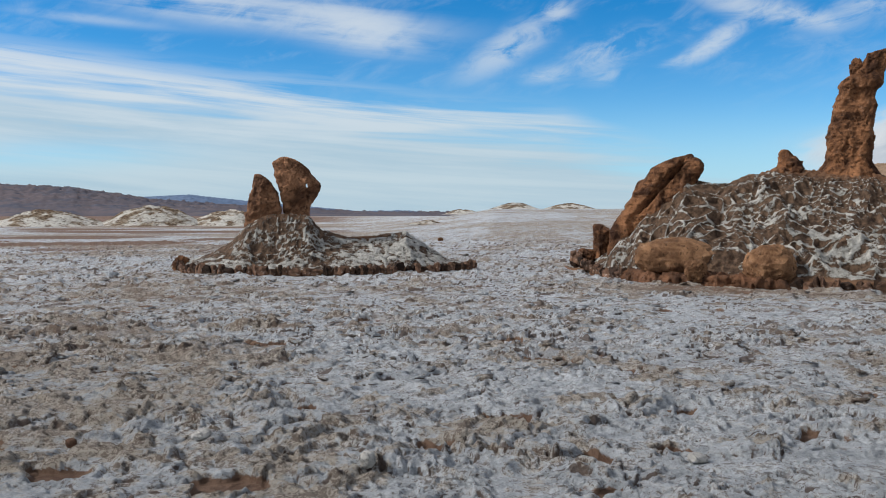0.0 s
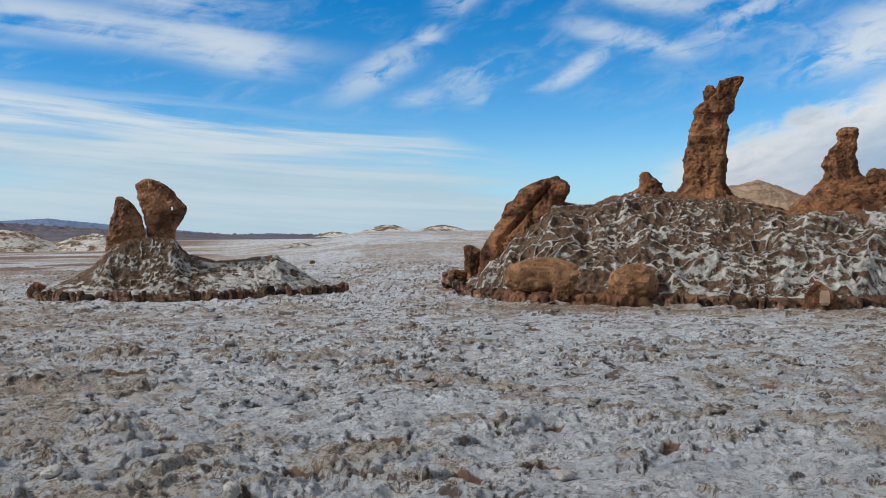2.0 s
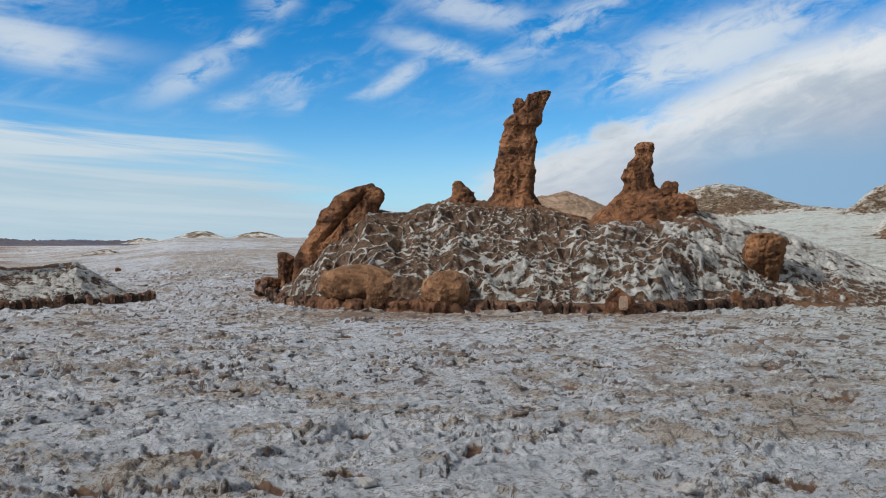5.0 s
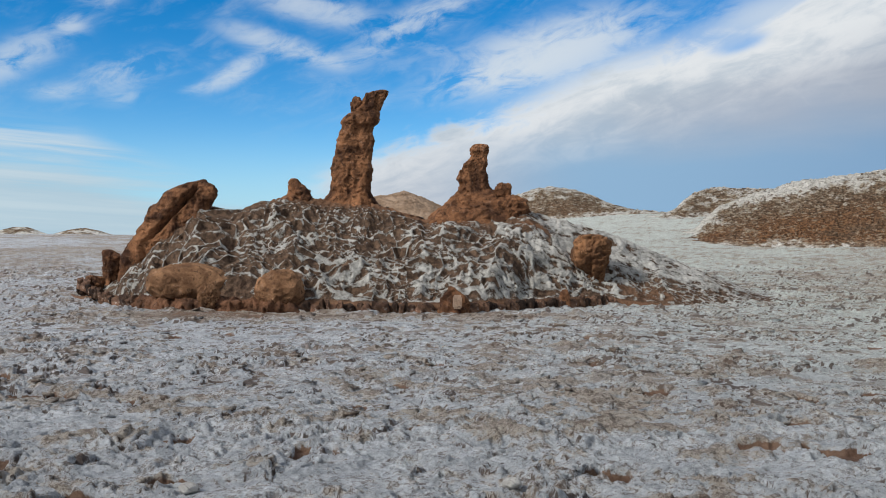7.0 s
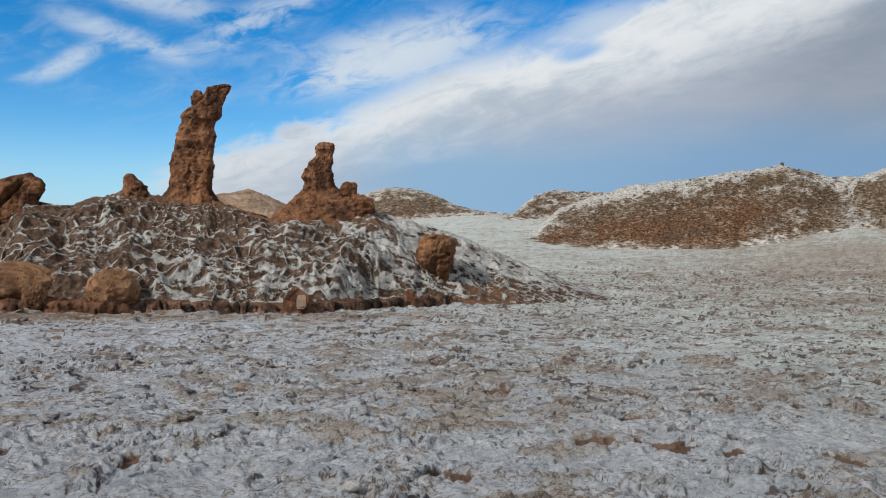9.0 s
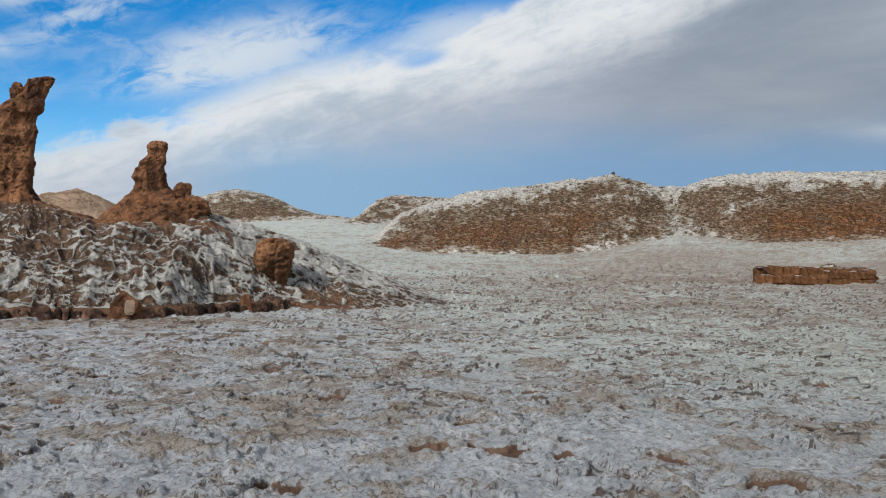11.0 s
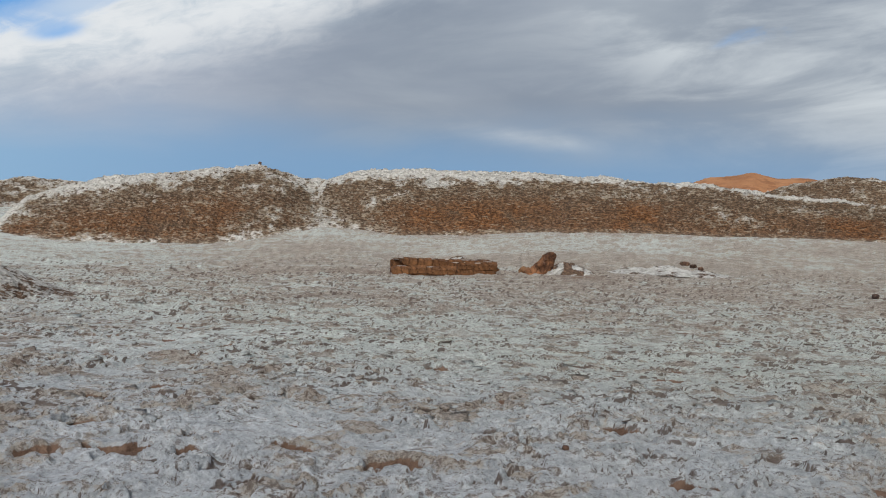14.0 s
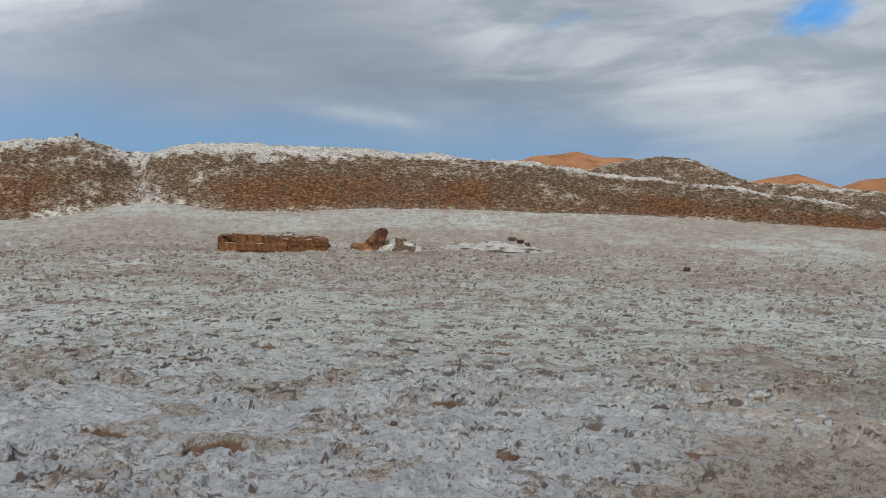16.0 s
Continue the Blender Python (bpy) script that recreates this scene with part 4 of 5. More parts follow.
def earth_bank(u0, u1, high, seed):
    """A low crumbling bank of clay along the mound's front."""
    us, th = np.linspace(u0, u1, int((u1 - u0) / 0.022)), np.linspace(0, np.pi, 34)
    U, T = np.meshgrid(us, th)
    ends = ramp(U, u0, u0 + 0.5) * ramp(-U, -u1, -u1 + 0.4)
    H = high * ends * (0.75 + 0.6 * (fbm((U * 1.3, U * 0 + 3), 3, seed) - 0.3))
    V = front_main(U) - 0.10 - (0.24 + 0.10 * fbm((U * 0.9, U * 0), 2, seed + 1)) * np.cos(T)
    Z = H * np.sin(T) ** 0.55
    P = (U, V, Z)
    q = 0.26 * (fbm(tuple(a * 2.6 for a in P), 4, seed + 2, ridged=True) - 0.6) + 0.12 * chips(tuple(a * 4 for a in P), seed + 4) + 0.04 * chips(tuple(a * 9 for a in P), seed + 6)
    V = V - q * np.cos(T)
    Z = np.where((T < 0.02) | (T > 3.12), -0.08, Z + q * np.sin(T) * ends)
    me = placed(grid_mesh("earth_bank", np.stack([U, V, Z], -1), len(th), len(us)), MAIN)
    single("earth_bank", me, BANK, "low crumbling bank of red clay under the boulders", "earth bank")


def main_boulders():
    earth_bank(-7.3, -2.8, 0.29, 541)
    g = "boulders round the mound"
    single("boulder", boulder("boulder", at_main(-5.62, -3.2, .20, 5), (.95, .46, .42), 501, 0.13, box=2.3, broken=0.15), BOULDER, "long rounded tan boulder resting on the stone border", "boulder", g)
    single("boulder", boulder("boulder", at_main(-5.0, -3.95, .10), (.22, .2, .25), 505, 0.22, broken=0.3), BOULDER, "small round tan boulder below a longer one", "boulder", g)
    single("boulder", boulder("boulder", at_main(-3.46, -3.8, .06), (.52, .45, .44), 509, 0.16, box=2.2, broken=0.25), BOULDER, "round knobbly tan boulder on the stone border", "boulder", g)
    single("boulder", loft("boulder", MAIN, [(.4, -8.56, .24), (.6, -8.55, .22), (.83, -8.53, .23), (.95, -8.53, .27), (1.1, -8.54, .26), (1.22, -8.6, .22), (1.3, -8.63, .16)], 0.9, 0.1, 0, 513, 0.05, 72, 0.02, 1.3),
           ROCK, "dark red boulder beside the foot of a leaning slab", "boulder", g)
    single("boulder", boulder("boulder", at_main(-8.95, .0, .30), (.24, .22, .17), 514, 0.25), ROCK, "low dark red stone at the mound's end", "boulder", g)
    single("boulder", boulder("boulder", at_main(-9.35, .35, .12), (.18, .18, .18), 515, 0.25), STONE, "low dark red stone at the mound's end", "boulder", g)
    single("boulder", loft("boulder", MAIN, edges([(.3, 3.98, 4.22), (.42, 3.98, 4.25), (.55, 3.93, 4.31), (.8, 3.77, 4.31), (.91, 3.65, 4.31), (1.05, 3.53, 4.36), (1.2, 3.48, 4.39), (1.35, 3.47, 4.41), (1.5, 3.51, 4.4), (1.62, 3.58, 4.34), (1.70, 3.68, 4.25), (1.75, 3.8, 4.12)]), 0.75, -0.6, 0, 517, 0.075, 96, 0.018, 0.85, box=4.0),
           WARM, "upright red-brown boulder narrowing to its foot", "boulder", g)
    marker = single("marker_stone", loft("marker_stone", MAIN, [(-.12, .41, .42), (.19, .43, .33), (.41, .42, .20), (.52, .37, .1), (.59, .33, .05)], 0.6, -4.1, 0.25, 521, 0.05, 48, 0.03, 1.5), ROCK, "pointed red stone marker with a pale plate", "marker stone")
    bm = bmesh.new()
    bmesh.ops.create_cube(bm, size=1.0)
    bmesh.ops.bevel(bm, geom=bm.edges[:], offset=0.12, segments=2, affect="EDGES")
    me = bpy.data.meshes.new("plate")
    bm.to_mesh(me)
    bm.free()
    me.transform(Matrix.Translation(-marker.location) @ at_main(.47, -4.36, .28) @ pose(0, 0, 0, -14, 3, 4) @ Matrix.Diagonal((.19, .05, .30, 1)))
    part("plate", me, PLATE, marker, "pale stone plate")
    single("boulder", boulder("boulder", at_west(-4.1, .35, -.05), (.22, .2, .24), 531, 0.25), ROCK, "rough red stone at the end of a stone border", "boulder", g)
    single("boulder", boulder("boulder", Matrix.Translation((-.12, 50.0, .0)), (.14, .13, .18), 533, 0.25), BLOCK, "lone brown rock on the pale rise", "boulder", g)
    single("boulder", loft("boulder", MAIN, [(-.08, 3.08, .18), (.21, 3.08, .14), (.36, 3.08, .1), (.44, 3.09, .05)], 0.8, -2.0, 0, 525, 0.04, 40, 0.03, 1.5), ROCK, "small pointed red rock in the stone border", "boulder", g)


# ---------------------------------------------------------------- hills and distance


def hill(name, az0, az1, knots, foot, top, label, seed, white_top=0.5, red=0.5, base=0.2, back=30.0, step=0.07, rows=140, sharp=1.0, group="salted hills"):
    """A hill as seen round the compass: knots are (bearing, height angle of its crest), foot and top its distances."""
    az = np.arange(az0, az1, step)
    s = np.concatenate([np.linspace(-0.06, 1.0, rows), np.linspace(1.03, 2.0, 24)])
    A, S = np.meshgrid(az, s)
    ka, ke = [k[0] for k in knots], [k[1] for k in knots]
    crest = np.interp(A, ka, ke)
    kern = np.array([1, 2, 3, 2, 1]) / 9
    c1 = np.convolve(np.pad(crest[0], 6, mode="edge"), kern, "same")[6:-6]
    crest = np.repeat(c1[None], len(s), 0)
    ft = foot(A) if callable(foot) else np.full_like(A, foot)
    ft = ft + 0.06 * ft * (fbm((A * 0.5 + seed, A * 0), 4, seed + 25) - 0.5)
    R = np.where(S <= 1, ft + (top - ft) * S, top + (S - 1) * back)
    x, y = polar(A, R)
    gz = rise(A, ft)
    cz = EYE + top * np.tan(np.radians(crest))
    ends = ramp(A, az0, az0 + 2.2) * ramp(-A, -az1, -az1 + 2.2)
    cz = gz + (cz - gz) * ends
    g = np.clip(S, 0, 1)
    body = np.where(S <= 1, ramp(g, -0.45, 1.10) * 1.09 - 0.16, 1 - 0.9 * np.clip(S - 1, 0, 1) ** 1.5)
    b0 = ramp(np.array(0.0), -0.45, 1.10) * 1.09 - 0.16
    body = np.where(S <= 1, (body - b0) / (ramp(np.array(1.0), -0.45, 1.10) * 1.09 - 0.16 - b0), body)
    lump = fbm((x * 0.16, y * 0.16), 4, seed) - 0.5
    fine = fbm((x * 0.9, y * 0.9), 4, seed + 5, ridged=True) - 0.55
    z = gz + (cz - gz) * body + np.clip(body, 0, 1) * (1 - ramp(g, 0.75, 1) * 0.7) * (2.0 * lump * sharp) + 0.5 * fine * ramp(body, 0.03, 0.2)
    ledge, broken = flakes(fbm((x * 0.8 + 3, y * 0.8, z * 1.2), 3, seed + 15), 9, 0.25)
    z = z + 0.24 * (ledge - 0.5) * ramp(body, 0.02, 0.15) * (1 - ramp(S, 0.96, 1.0)) * min(sharp, 1.0)
    z = np.where(S < 0, gz - 0.5, z)
    z = np.where(ends <= 0, gz - 0.6, z)
    streak = fbm((A * 3.0, z * 3.2 + lump * 2), 4, seed + 9)
    salt = np.clip(base - 0.09 + 0.22 * (1 - ends) + 0.9 * (streak - 0.5) + 0.12 * ramp(g, 0.3, 0.6) + 1.05 * white_top * ramp(g + 0.9 * lump, 0.60, 1.10) + 0.34 * ramp(0.34 - g + 1.2 * lump, 0, 0.45) + ((0.12 * ramp(51 - A, 0, 8) - 0.3 * ramp(51 - A, 0, 5) * ramp(g, 0.45, 0.9) + 0.10) if az0 == 42.5 else 0) + 0.25 * fine + 0.22 * (ledge - 0.5), 0, 1)
    redness = red * ramp(g, 0.0, 0.10) * (1 - ramp(g + 0.4 * lump, 0.22, 0.55)) * (0.45 + 0.55 * ramp(fbm((A * 0.35, S * 1.2), 3, seed + 12), 0.35, 0.55))
    salt = salt * (1 - 0.6 * redness)
    if name == "hill" and az0 < 50 < az1 or az0 < 62 < az1:
        gully = along(A, 61.0 - 2.0 * (g - 0.4), 1.0 + 2.8 * (1 - g) ** 3)
        salt, redness = np.maximum(salt, gully * (0.62 + 0.7 * (streak - 0.5))), redness * (1 - gully)
        z = z - 0.9 * gully * ramp(g, 0.05, 0.4) * (1 - ramp(g, 0.8, 1))
    return label, grid_mesh(name, np.stack([x, y, z], -1), len(s), len(az), {"salt": salt, "red": redness, "side": np.radians(A) * top, "deep": R}), group


def stand(made, mat, category, kind="structure"):
    label, me, group = made
    return tagged(single(me.name.split(".")[0], me, mat, label, category), kind=kind)


def hummock(az, r, half, high, seed, label):
    x, y = polar(az, r)
    zb = float(rise(np.array(float(az)), np.array(float(r))))
    n = 70
    th, q = np.meshgrid(np.linspace(0, 2 * np.pi, n, endpoint=False), np.linspace(1.15, 0, 40))
    px, py = np.cos(th) * q * half, np.sin(th) * q * half
    k = fbm((px * 0.5 + seed, py * 0.5), 4, seed)
    z = 1.15 * high * (np.clip(1 - (q / 1.15) ** 2, 0, 1) ** 1.5 - 0.04) * (0.75 + 0.5 * k) + 0.25 * (fbm((px * 2, py * 2), 3, seed + 2, ridged=True) - 0.5) * np.clip(1 - q, 0, 1)
    salt = np.clip(0.36 + 0.3 * q + 1.4 * (fbm((px * 0.9 + 9, py * 0.9, z), 3, seed + 4) - 0.5), 0, 1)
    me = grid_mesh("hummock", np.stack([px, py, z], -1), 40, n, {"salt": salt, "red": 0.0 * salt, "side": px, "deep": py}, closed=True)
    ob = part("hummock", me, HILL)
    ob.location = (float(x), float(y), zb - 0.05)
    tagged(ob, label, "hummock", "salt-flecked hummocks")


def distance():
    stand(hill("hill", 59, 109, [(59, 3.3), (60, 3.7), (61.2, 3.85), (62.5, 4.2), (63.9, 4.44), (68, 4.6), (72, 4.68), (77, 4.45), (80, 4.27), (83.4, 4.14), (85, 3.95), (87, 3.65), (90, 3.34), (92, 3.22), (94.8, 2.95), (98, 2.45), (101, 2.05), (105, 1.3), (109, .6)],
               lambda a: np.interp(a, [59, 61.5, 64, 70, 90, 109], [66, 72, 68, 70, 70, 70]), 86, "long brown clay hill with a white salt crest", 601, 0.85, 1.0), HILL, "hill")
    stand(hill("hill", 42.5, 63.5, [(42.5, 1.2), (45, 2.1), (47.7, 2.95), (51, 3.68), (54.5, 4.2), (56, 4.4), (57.2, 4.54), (58.4, 4.35), (59.9, 3.97), (61.2, 3.9), (63.5, 2.6)],
               lambda a: np.interp(a, [42.5, 48, 56, 61, 63.5], [72, 66, 66, 72, 76]), 88, "rounded brown clay hill with a white salt crest", 621, 0.75, 0.75), HILL, "hill")
    stand(hill("hill", 40.5, 50, [(40.5, 1.7), (42, 2.0), (43.2, 3.0), (44.3, 3.24), (46, 3.1), (48, 2.9), (50, 2)], 112, 126, "pale salt-crusted hill behind the nearer slopes", 641, 0.2, 0.1, 0.44), HILL, "hill")
    stand(hill("hill", 30, 43, [(30, 1.8), (32, 2.5), (33.1, 2.85), (34, 3.15), (35, 3.25), (36.3, 3.12), (37.3, 2.75), (38.2, 2.3), (40, 1.9), (43, 1.2)], 128, 150, "pale flat-topped salt hill", 651, 0.2, 0.15, 0.44), HILL, "hill")
    stand(hill("hill", 84, 99, [(84, 2.6), (86.5, 3.6), (88.5, 4.3), (90, 4.6), (91.6, 4.74), (92.6, 4.6), (94.1, 3.98), (96, 3.3), (99, 2.2)], 100, 116, "brown hill with thin salt behind the ridge", 671, 0.25, 0.1), HILL, "hill")
    stand(hill("hill", 90, 116, [(90, 2.2), (93, 3.0), (97, 3.25), (100, 2.95), (104, 2.6), (110, 2.2), (116, 1)], 104, 125, "low brown hill running east", 681, 0.4, 0.3), HILL, "hill")
    orange = far_land("orange_clay", (0.26, 0.12, 0.055), (0.33, 0.165, 0.08), (0.21, 0.095, 0.045), 6.0)
    tan = far_land("tan_clay", (0.24, 0.165, 0.11), (0.31, 0.225, 0.16), (0.19, 0.125, 0.08), 8.0)
    stand(hill("knoll", 21, 31.5, [(21, .8), (23, 2.0), (24.3, 2.68), (25.3, 2.85), (26.1, 3.0), (27, 2.65), (28, 2.25), (29.5, 1.6), (31.5, .6)], 118, 135, "bare brown knoll behind the pinnacles", 661, 0.0, 0.2, -0.45), tan, "knoll")
    stand(hill("peak", 80, 95, [(80, 2), (82, 4.0), (83.6, 4.62), (84.8, 4.72), (86.1, 4.95), (87.4, 4.62), (89, 4.68), (91, 4.2), (95, 2)], 200, 230, "bare orange clay peak", 691, 0, 0, 0, 60, sharp=0.6), orange, "peak")
    stand(hill("peak", 93, 110, [(93, 1.5), (95.5, 3.3), (97, 3.55), (98.6, 3.8), (99.6, 3.5), (100.8, 3.1), (102, 3.5), (104, 3.7), (107, 3.2), (110, 2)], 200, 230, "ragged orange clay peak", 695, 0, 0, 0, 60, sharp=0.6), orange, "peak")
    for k, (az, el, half, high) in enumerate([(-22.6, -.68, 8.0, 1.9), (-17.0, -.66, 7.4, 2.5), (-12.6, -.60, 6.4, 2.0)]):
        hummock(az, 140, half, high, 700 + k, "rounded clay hummock flecked with white salt")
    for k, (az, r, half, high) in enumerate([(1.2, 128, 2.6, .55), (4.3, 132, 3.2, .75), (7.6, 134, 3.6, .65), (-.9, 95, 2.0, .3)]):
        hummock(az, r, half, high, 710 + k, "low dark hummock on the white rise")
    # brown slopes, their colours shifted to blue-violet as haze would
    brown = far_land("hazed_brown_slopes", (0.085, 0.075, 0.09), (0.125, 0.10, 0.108), (0.072, 0.074, 0.10))
    stand(hill("mountain_ridge", -60, 3, [(-60, 1.4), (-40, 1.9), (-30, 1.75), (-25, 1.62), (-21.3, 1.48), (-19, 1.15), (-17, .85), (-13, .55), (-9, .35), (-5, .12), (3, .05)], 800, 1300, "long dark red-brown mountain ridge with haze in its colour", 721, 0, 0, 0, 300, 0.12, 60, 6.0), brown, "mountain")
    # blue of the distant haze is put into the slope colour
    blue = far_land("haze_blue_slopes", (0.10, 0.155, 0.255), (0.13, 0.185, 0.29), (0.09, 0.14, 0.23))
    stand(hill("mountain_ridge", -30, 14, [(-30, .6), (-20, .8), (-17.5, 1.0), (-15, 1.14), (-13.5, .98), (-11.2, .74), (-8, .45), (-5, .16), (-2.5, .22), (0, .05), (8, .0), (14, -.1)], 2600, 3300, "faint mountain ridge on the horizon, haze blue in its colour", 731, 0, 0, 0, 500, 0.12, 40, 8.0), blue, "mountain")


# ---------------------------------------------------------------- stone borders, pieces last


def stone_kinds(n, seed, size, mat=STONE):
    """A few rough stones, each on one mesh, to share."""
    out = []
    for k in range(n):
        rnd = random.Random(seed + k)
        bm = bmesh.new()
        bmesh.ops.create_cube(bm, size=1.0)
        bmesh.ops.bevel(bm, geom=bm.edges[:], offset=0.22, segments=1, affect="EDGES")
        for v in bm.verts:
            v.co = Vector((v.co.x * size[0], v.co.y * size[1], v.co.z * size[2])) * rnd.uniform(0.78, 1.15) + Vector([rnd.uniform(-.08, .08) * s for s in size])
        me = bpy.data.meshes.new("stone")
        bm.to_mesh(me)
        bm.free()
        me.materials.append(mat)
        out.append(me)
    return out


def border(m, line, step, high, seed, label, skip=(), lean=16, lift=lambda u: 0.0):
    """A kerb of upright stones along a line of (u, v), every stone a part."""
    root = thing("stone_border", m @ Vector((*line[0], 0)), label, "stone border")
    kinds = stone_kinds(8, seed, (step * 1.0, 0.2, high))
    rnd = random.Random(seed)
    L = np.array(line, float)
    seg = np.concatenate([[0], np.cumsum(np.hypot(*np.diff(L, axis=0).T))])
    d = 0.0
    while d < seg[-1]:
        u, v = np.interp(d, seg, L[:, 0]), np.interp(d, seg, L[:, 1])
        du, dv = np.interp(d + 0.1, seg, L[:, 0]) - u, np.interp(d + 0.1, seg, L[:, 1]) - v
        w = rnd.uniform(0.75, 1.5) if rnd.random() < 0.85 else 2.4
        if not any(a < u < b for a, b in skip):
            tall = rnd.uniform(0.65, 1.1)
            ob = new("stone", rnd.choice(kinds))
            ob.parent = root
            tm = m @ Matrix.Translation((u, v + rnd.uniform(-.05, .05), lift(u) + high * tall * 0.38)) @ pose(0, 0, 0, rnd.gauss(8, 7), rnd.gauss(0, lean), math.degrees(math.atan2(dv, du)) + rnd.gauss(0, 9))
            ob.matrix_basis = root.matrix_basis.inverted() @ tm @ Matrix.Diagonal((w, rnd.uniform(.8, 1.2), tall, 1))
        d += step * w * 1.0
    return root


def block_ring(az, r, turn, seed):
    """A low open enclosure of clay blocks with salt on top, every block a part: a back wall, two ends and half a front."""
    x, y = polar(az, r)
    z = float(rise(np.array(az), np.array(r)))
    root = thing("block_ring", (float(x), float(y), z), "low enclosure of red-brown clay blocks with salt on top", "low wall")
    root.rotation_euler = (0, 0, radians(-az + turn))
    kinds = stone_kinds(6, seed, (0.95, 0.46, 0.40), BLOCK)
    caps = stone_kinds(4, seed + 50, (0.34, 0.26, 0.045), CRUMB)
    rnd = random.Random(seed)

    def run(a, b, courses, drop=0.0):
        (ax, ay), (bx, by) = a, b
        n = max(1, round(math.hypot(bx - ax, by - ay) / 0.70))
        head = math.degrees(math.atan2(by - ay, bx - ax))
        for c in range(courses):
            for k in range(n):
                t = min((k + 0.5 + 0.4 * (c % 2)) / n, 1.0 - 0.3 / n)
                ob = new("block", rnd.choice(kinds))
                ob.parent = root
                ob.matrix_basis = pose(ax + (bx - ax) * t, ay + (by - ay) * t + rnd.uniform(-.03, .03), 0.11 + 0.29 * c - drop, rnd.gauss(0, 2), rnd.gauss(0, 2), head + rnd.gauss(0, 3)) @ Matrix.Diagonal((1.05, 1.0, rnd.uniform(1.0, 1.12), 1))
        for k in range(2 * n):
            if rnd.random() < 0.8:
                t = (k + rnd.uniform(.2, .8)) / (2 * n)
                ob = new("salt_cap", rnd.choice(caps))
                ob.parent = root
                ob.matrix_basis = pose(ax + (bx - ax) * t, ay + (by - ay) * t, 0.29 * courses - drop + 0.005, rnd.gauss(0, 4), rnd.gauss(0, 4), head + rnd.gauss(0, 20))

    run((-2.1, .75), (2.2, .75), 2)
    run((2.18, -1.5), (2.15, .75), 2, 0.04)
    run((.45, -2.2), (2.2, -1.7), 2, 0.10)
    run((-2.13, -2.3), (-2.1, .75), 2, 0.04)
    run((-2.15, -2.45), (.5, -2.5), 1, 0.04)
    return root


def salt_heap(az, r, half, deep, high, seed, label, pale=0.50):
    """A low heap of salt crust."""
    x, y = polar(az, r)
    th, q = np.meshgrid(np.linspace(0, 2 * np.pi, 90, endpoint=False), np.linspace(1.1, 0, 44))
    px, py = np.cos(th) * q * half, np.sin(th) * q * deep
    z = high * np.clip(1 - q ** 1.6, -0.3, 1) * (0.6 + 0.8 * fbm((px * 1.1 + seed, py * 1.1), 3, seed)) + 0.16 * (fbm((px * 4, py * 4), 3, seed + 3, ridged=True) - 0.6) * np.clip(1.1 - q, 0, 1)
    salt = np.clip(pale + 1.8 * (fbm((px * 3.2, py * 3.2), 4, seed + 5) - 0.5), 0, 1)
    me = grid_mesh("salt_rise", np.stack([px, py, z], -1), 44, 90, {"salt": salt, "red": 0 * salt}, closed=True)
    ob = part("salt_rise", me, MOUND)
    ob.matrix_basis = pose(float(x), float(y), float(rise(np.array(az), np.array(r))) - 0.03, 0, 0, -az)
    return tagged(ob, label, "salt heap", "salt heaps on the flat")


def east_flat():
    block_ring(68.2, 45.0, 3.0, 901)
    m = frame_of(74.4, 44.5) @ Matrix.Translation((0, 0, float(rise(np.array(74.4), np.array(44.5)))))
    single("boulder", loft("boulder", m, [(-.1, -.38, .62), (.12, -.30, .55), (.35, -.12, .44), (.6, .02, .33), (.8, .14, .28), (.92, .2, .24), (1.0, .22, .18)], 0.7, 0, 0, 911, 0.06, 72, 0.025, 1.2),
           ROCK, "leaning red-brown rock beside a salt heap", "boulder")
    single("boulder", boulder("boulder", m @ Matrix.Translation((-.95, .3, -.1)), (.28, .22, .2), 913, 0.25), BOULDER, "small red rock beside a leaning rock", "boulder")
    salt_heap(75.7, 44.7, 1.45, 0.8, .48, 921, "white salt heap beside a leaning rock")
    salt_heap(81.4, 47.0, 3.0, 1.5, .34, 925, "long white salt heap on the flat", 0.8)
    salt_heap(69.2, 48.2, 1.0, .7, .55, 923, "small pale salt heap behind a low wall")
    m2 = frame_of(82.3, 47.2) @ Matrix.Translation((0, 0, float(rise(np.array(82.3), np.array(47.2)))))
    for k, (u, w, sx) in enumerate([(.1, 0, .22), (.5, -.1, .16), (.85, -.3, .12)]):
        single("boulder", boulder("boulder", m2 @ Matrix.Translation((u, w, .42 - .12 * k)), (sx, .14, .09), 931 + k, 0.3), STONE, "small dark rock lying on a salt heap", "boulder", "rocks on the salt heap")


def cairn():
    """A small pile of stones on a hill's crest."""
    m = frame_of(57.2, 87.6) @ Matrix.Translation((0, 0, 8.2))
    root = thing("cairn", m.translation, "small pile of stones on the hill crest", "cairn")
    for k, (u, z, sx) in enumerate([(-.16, 0, .22), (.15, .02, .2), (.0, .24, .16), (.02, .45, .1)]):
        me = boulder("stone", Matrix.Translation((u, 0, z)), (sx, .16, .15), 971 + k, 0.2, rows=14, around=18)
        part("stone", me, STONE, root)


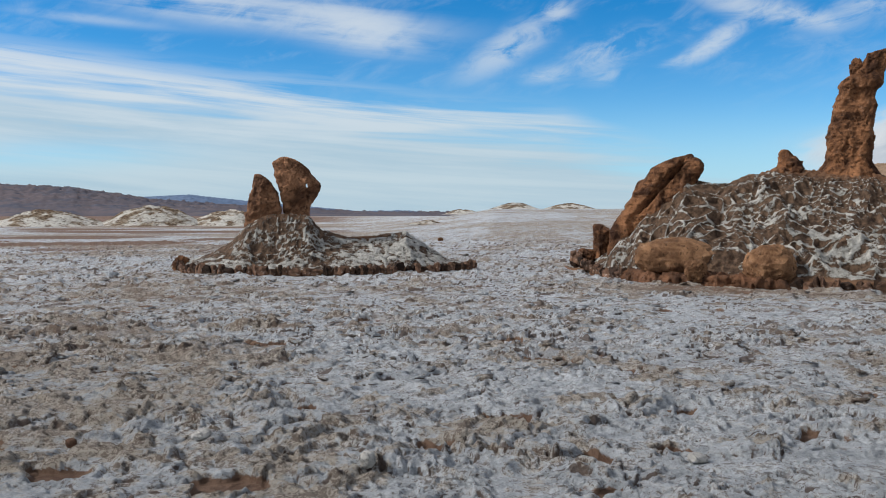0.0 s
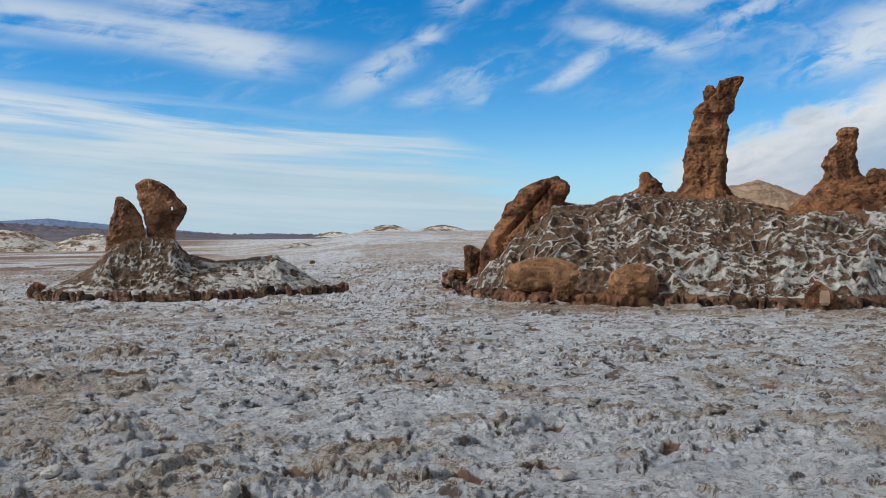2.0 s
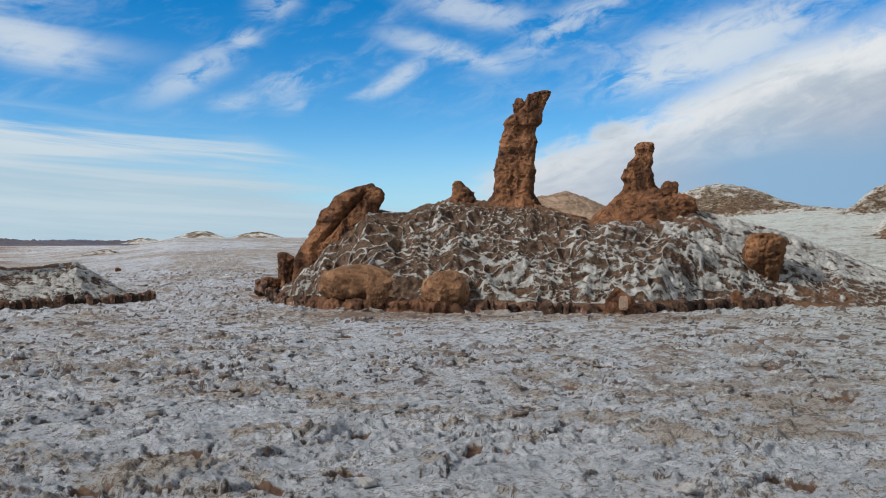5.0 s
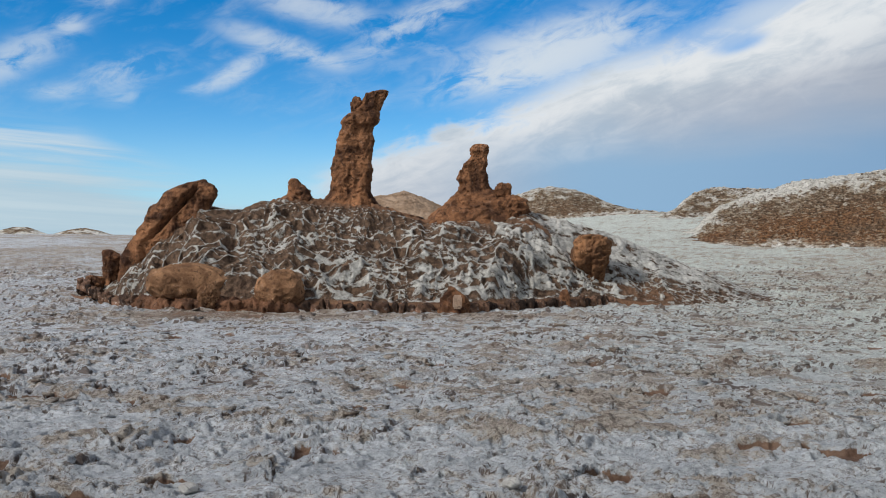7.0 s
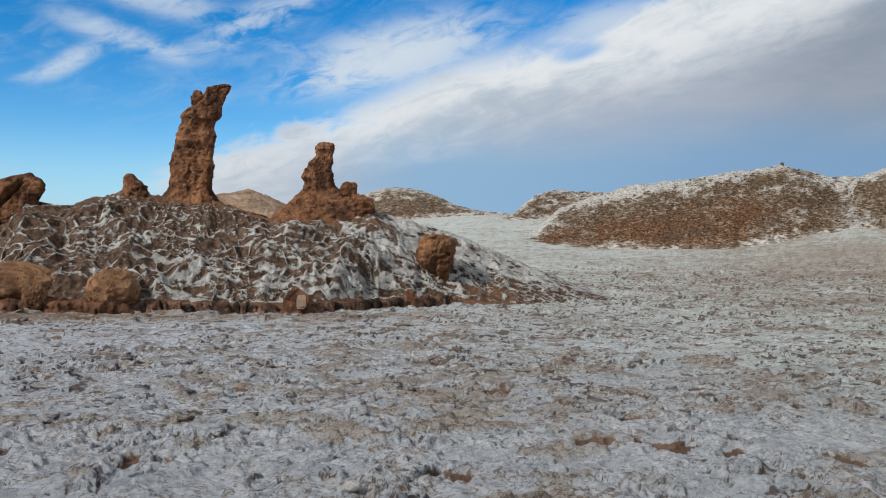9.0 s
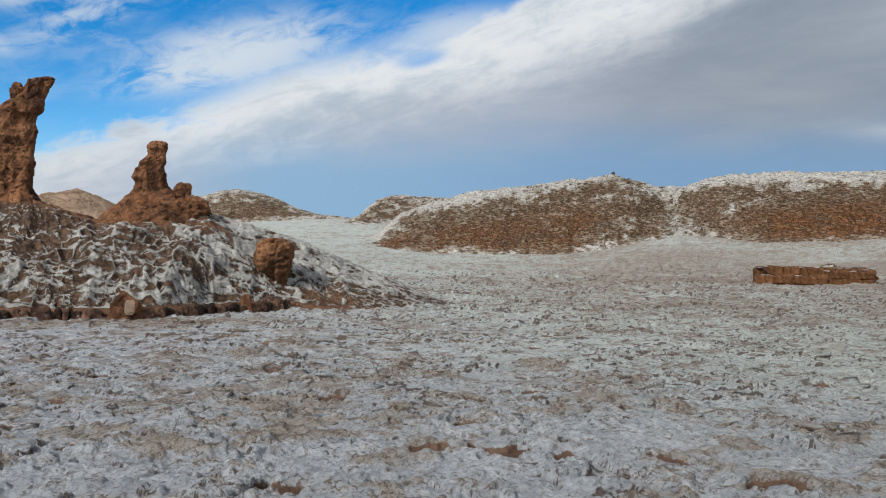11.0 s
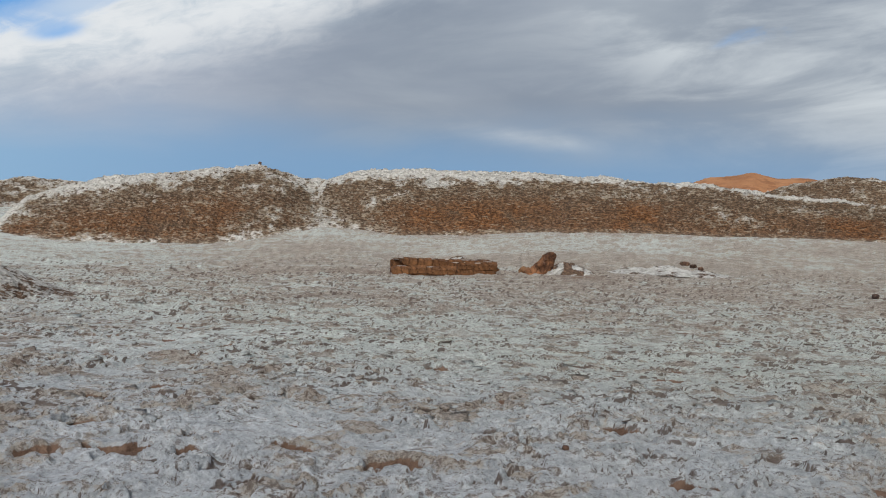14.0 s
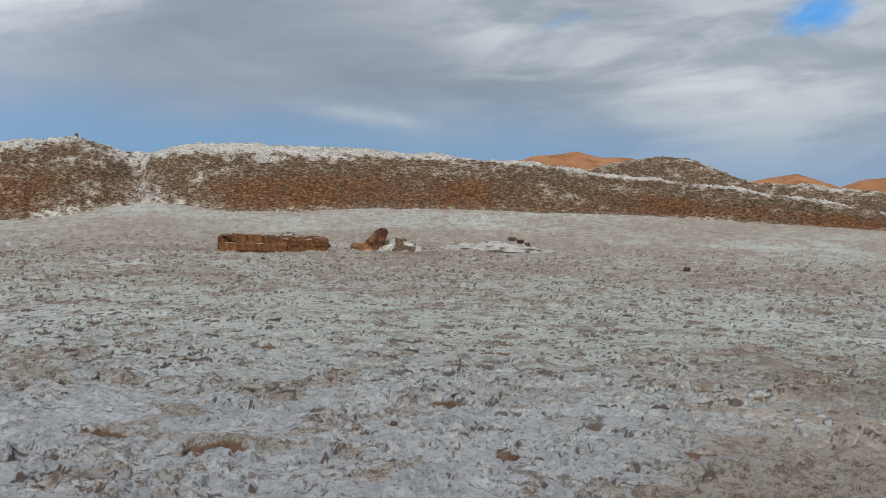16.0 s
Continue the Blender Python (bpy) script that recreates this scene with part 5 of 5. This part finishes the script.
def loose_stones():
    """Single stones that stand out on the crust, then fine scatter."""
    def stone(x, y, s, mat, label, seed):
        z = float(crust(np.array([x]), np.array([y]))[0][0] + rise(np.degrees(np.arctan2(np.array(x), np.array(y))), np.hypot(np.array(x), np.array(y))))
        single("stone", boulder("stone", Matrix.Translation((x, y, z - 0.25 * s[2])) @ pose(0, 0, 0, 4, 3, seed * 37), s, seed, 0.2, rows=20, around=28), mat, label, "stone", "loose stones on the crust")

    stone(-1.67, 6.52, (.075, .06, .032), WHITE, "flat white stone lying on the salt crust", 951)
    stone(-2.55, 6.45, (.035, .035, .035), STONE, "rough brown lump on the salt crust", 952)
    stone(-.46, 5.75, (.045, .045, .05), WHITE, "upright lump of crumbled salt crust", 953)
    stone(1.62, 6.0, (.06, .05, .03), WHITE, "pale block of salt crust", 954)
    stone(38.2, -1.7, (.13, .12, .09), DARK, "dark stone on the salt flat", 955)
    stone(7.6, 1.9, (.025, .022, .02), STONE, "small brown stone on the salt flat", 956)
    stone(9.3, .3, (.03, .026, .022), STONE, "small brown stone on the salt flat", 957)
    stone(9.8, 3.2, (.03, .03, .025), STONE, "small brown stone on the salt flat", 958)
    stone(3.35, 5.0, (.06, .05, .03), WHITE, "pale block of salt crust", 959)
    rnd = np.random.RandomState(7)
    n = 7000
    az, el = rnd.uniform(-31, 107, n), 1.9 + 8.6 * rnd.rand(n)
    r = EYE / np.tan(np.radians(el))
    x, y = polar(az, r)
    u, v = main_uv(x, y)
    keep = rnd.rand(n) < 0.12 + 0.88 * ramp(fbm((x * 0.9, y * 0.9), 4, 961), 0.40, 0.58)
    keep &= ~((u > -10) & (u < 9.5) & (v > front_main(u) - 0.4))
    x, y, r, az = x[keep], y[keep], r[keep], az[keep]
    n = len(x)
    h, dirt_shade, hollow, gap = crust(x, y)
    z = h + rise(az, r)
    # each one an irregular plate, its far rim buried and its near rim lifted and broken
    th = np.arange(6) * (math.pi / 3)
    size = (rnd.uniform(.012, .045, n) + 0.05 * rnd.rand(n) ** 6) * (0.75 + np.minimum(r, 25) / 14)
    rim = rnd.uniform(.55, 1.2, (n, 6)) * size[:, None]
    turn = rnd.uniform(0, 6.28, n)
    a = th[None] + turn[:, None]
    px, py = np.cos(a) * rim * 1.35, np.sin(a) * rim
    way = rnd.uniform(0, 6.28, n)
    lift = rnd.uniform(.08, .35, n)[:, None] * (px * np.cos(way)[:, None] + py * np.sin(way)[:, None]) + 0.12 * size[:, None] * rnd.uniform(-1.0, 1.0, (n, 6))
    top = np.stack([px, py, lift], -1)
    mid = np.stack([np.zeros(n), np.zeros(n), 0.06 * size], -1)[:, None]
    low = np.stack([px * 0.86, py * 0.86, np.minimum(lift - 0.25 * size[:, None], -0.01) - 0.012], -1)
    v3 = np.concatenate([mid, top, low], 1) + np.stack([x, y, z], -1)[:, None]
    tri = [(0, 1 + i, 1 + (i + 1) % 6) for i in range(6)]
    for i in range(6):
        j = (i + 1) % 6
        tri += [(1 + i, 7 + i, 7 + j), (1 + i, 7 + j, 1 + j)]
    q = (np.array(tri)[None] + 13 * np.arange(n)[:, None, None]).reshape(-1, 3)
    own = np.clip(dirt_shade + rnd.normal(0.12, 0.25, n), 0, 1)
    # lower rims get the dark edge colour, as shade beneath each flake
    edge_shade = np.concatenate([np.zeros((n, 7)), np.ones((n, 6))], 1)
    me = fill_mesh(bpy.data.meshes.new("crust_flakes"), v3.reshape(-1, 3), q, {"dirt_shade": np.repeat(own, 13), "clay": np.zeros(13 * n), "edge_shade": edge_shade}, smooth=False)
    tagged(part("crust_flakes", me, CRUST), "broken upturned flakes of salt crust on the ground", "crust flakes", kind="stuff")


build_ground()
main_formation()
west_formation()
main_boulders()
distance()
east_flat()
cairn()
loose_stones()
us = np.linspace(-9.3, 4.5, 40)
border(MAIN, [(u, float(front_main(u)) - 0.12) for u in us], 0.125, 0.30, 801, "low border of upright brown stones round the mound", skip=[(-7.0, -3.0), (.1, .75)],
       lift=lambda u: float(np.interp(u, [-9.3, -8.6, -7.8], [.30, .15, 0])))
border(WEST, [(-4.2, .5), (-3.9, -.55), (-3.4, -1.15), (-2.7, -1.7), (-1.2, -2.2), (.6, -2.1), (1.8, -1.7), (3.1, -1.0), (4.1, 0.0), (4.25, .5)], 0.125, 0.32, 821, "low border of brown stones round the twin rocks", lean=12)
border(MAIN, [(4.35, -.75), (5.2, -.15), (6.2, .35), (7.1, .75), (7.9, 1.15)], 0.17, 0.26, 841, "row of dark stones half buried in the salted slope", lean=35,
       lift=lambda u: float(np.interp(u, [4.35, 5.2, 6.2, 7.1, 7.9], [.22, .36, .38, .26, .14])))
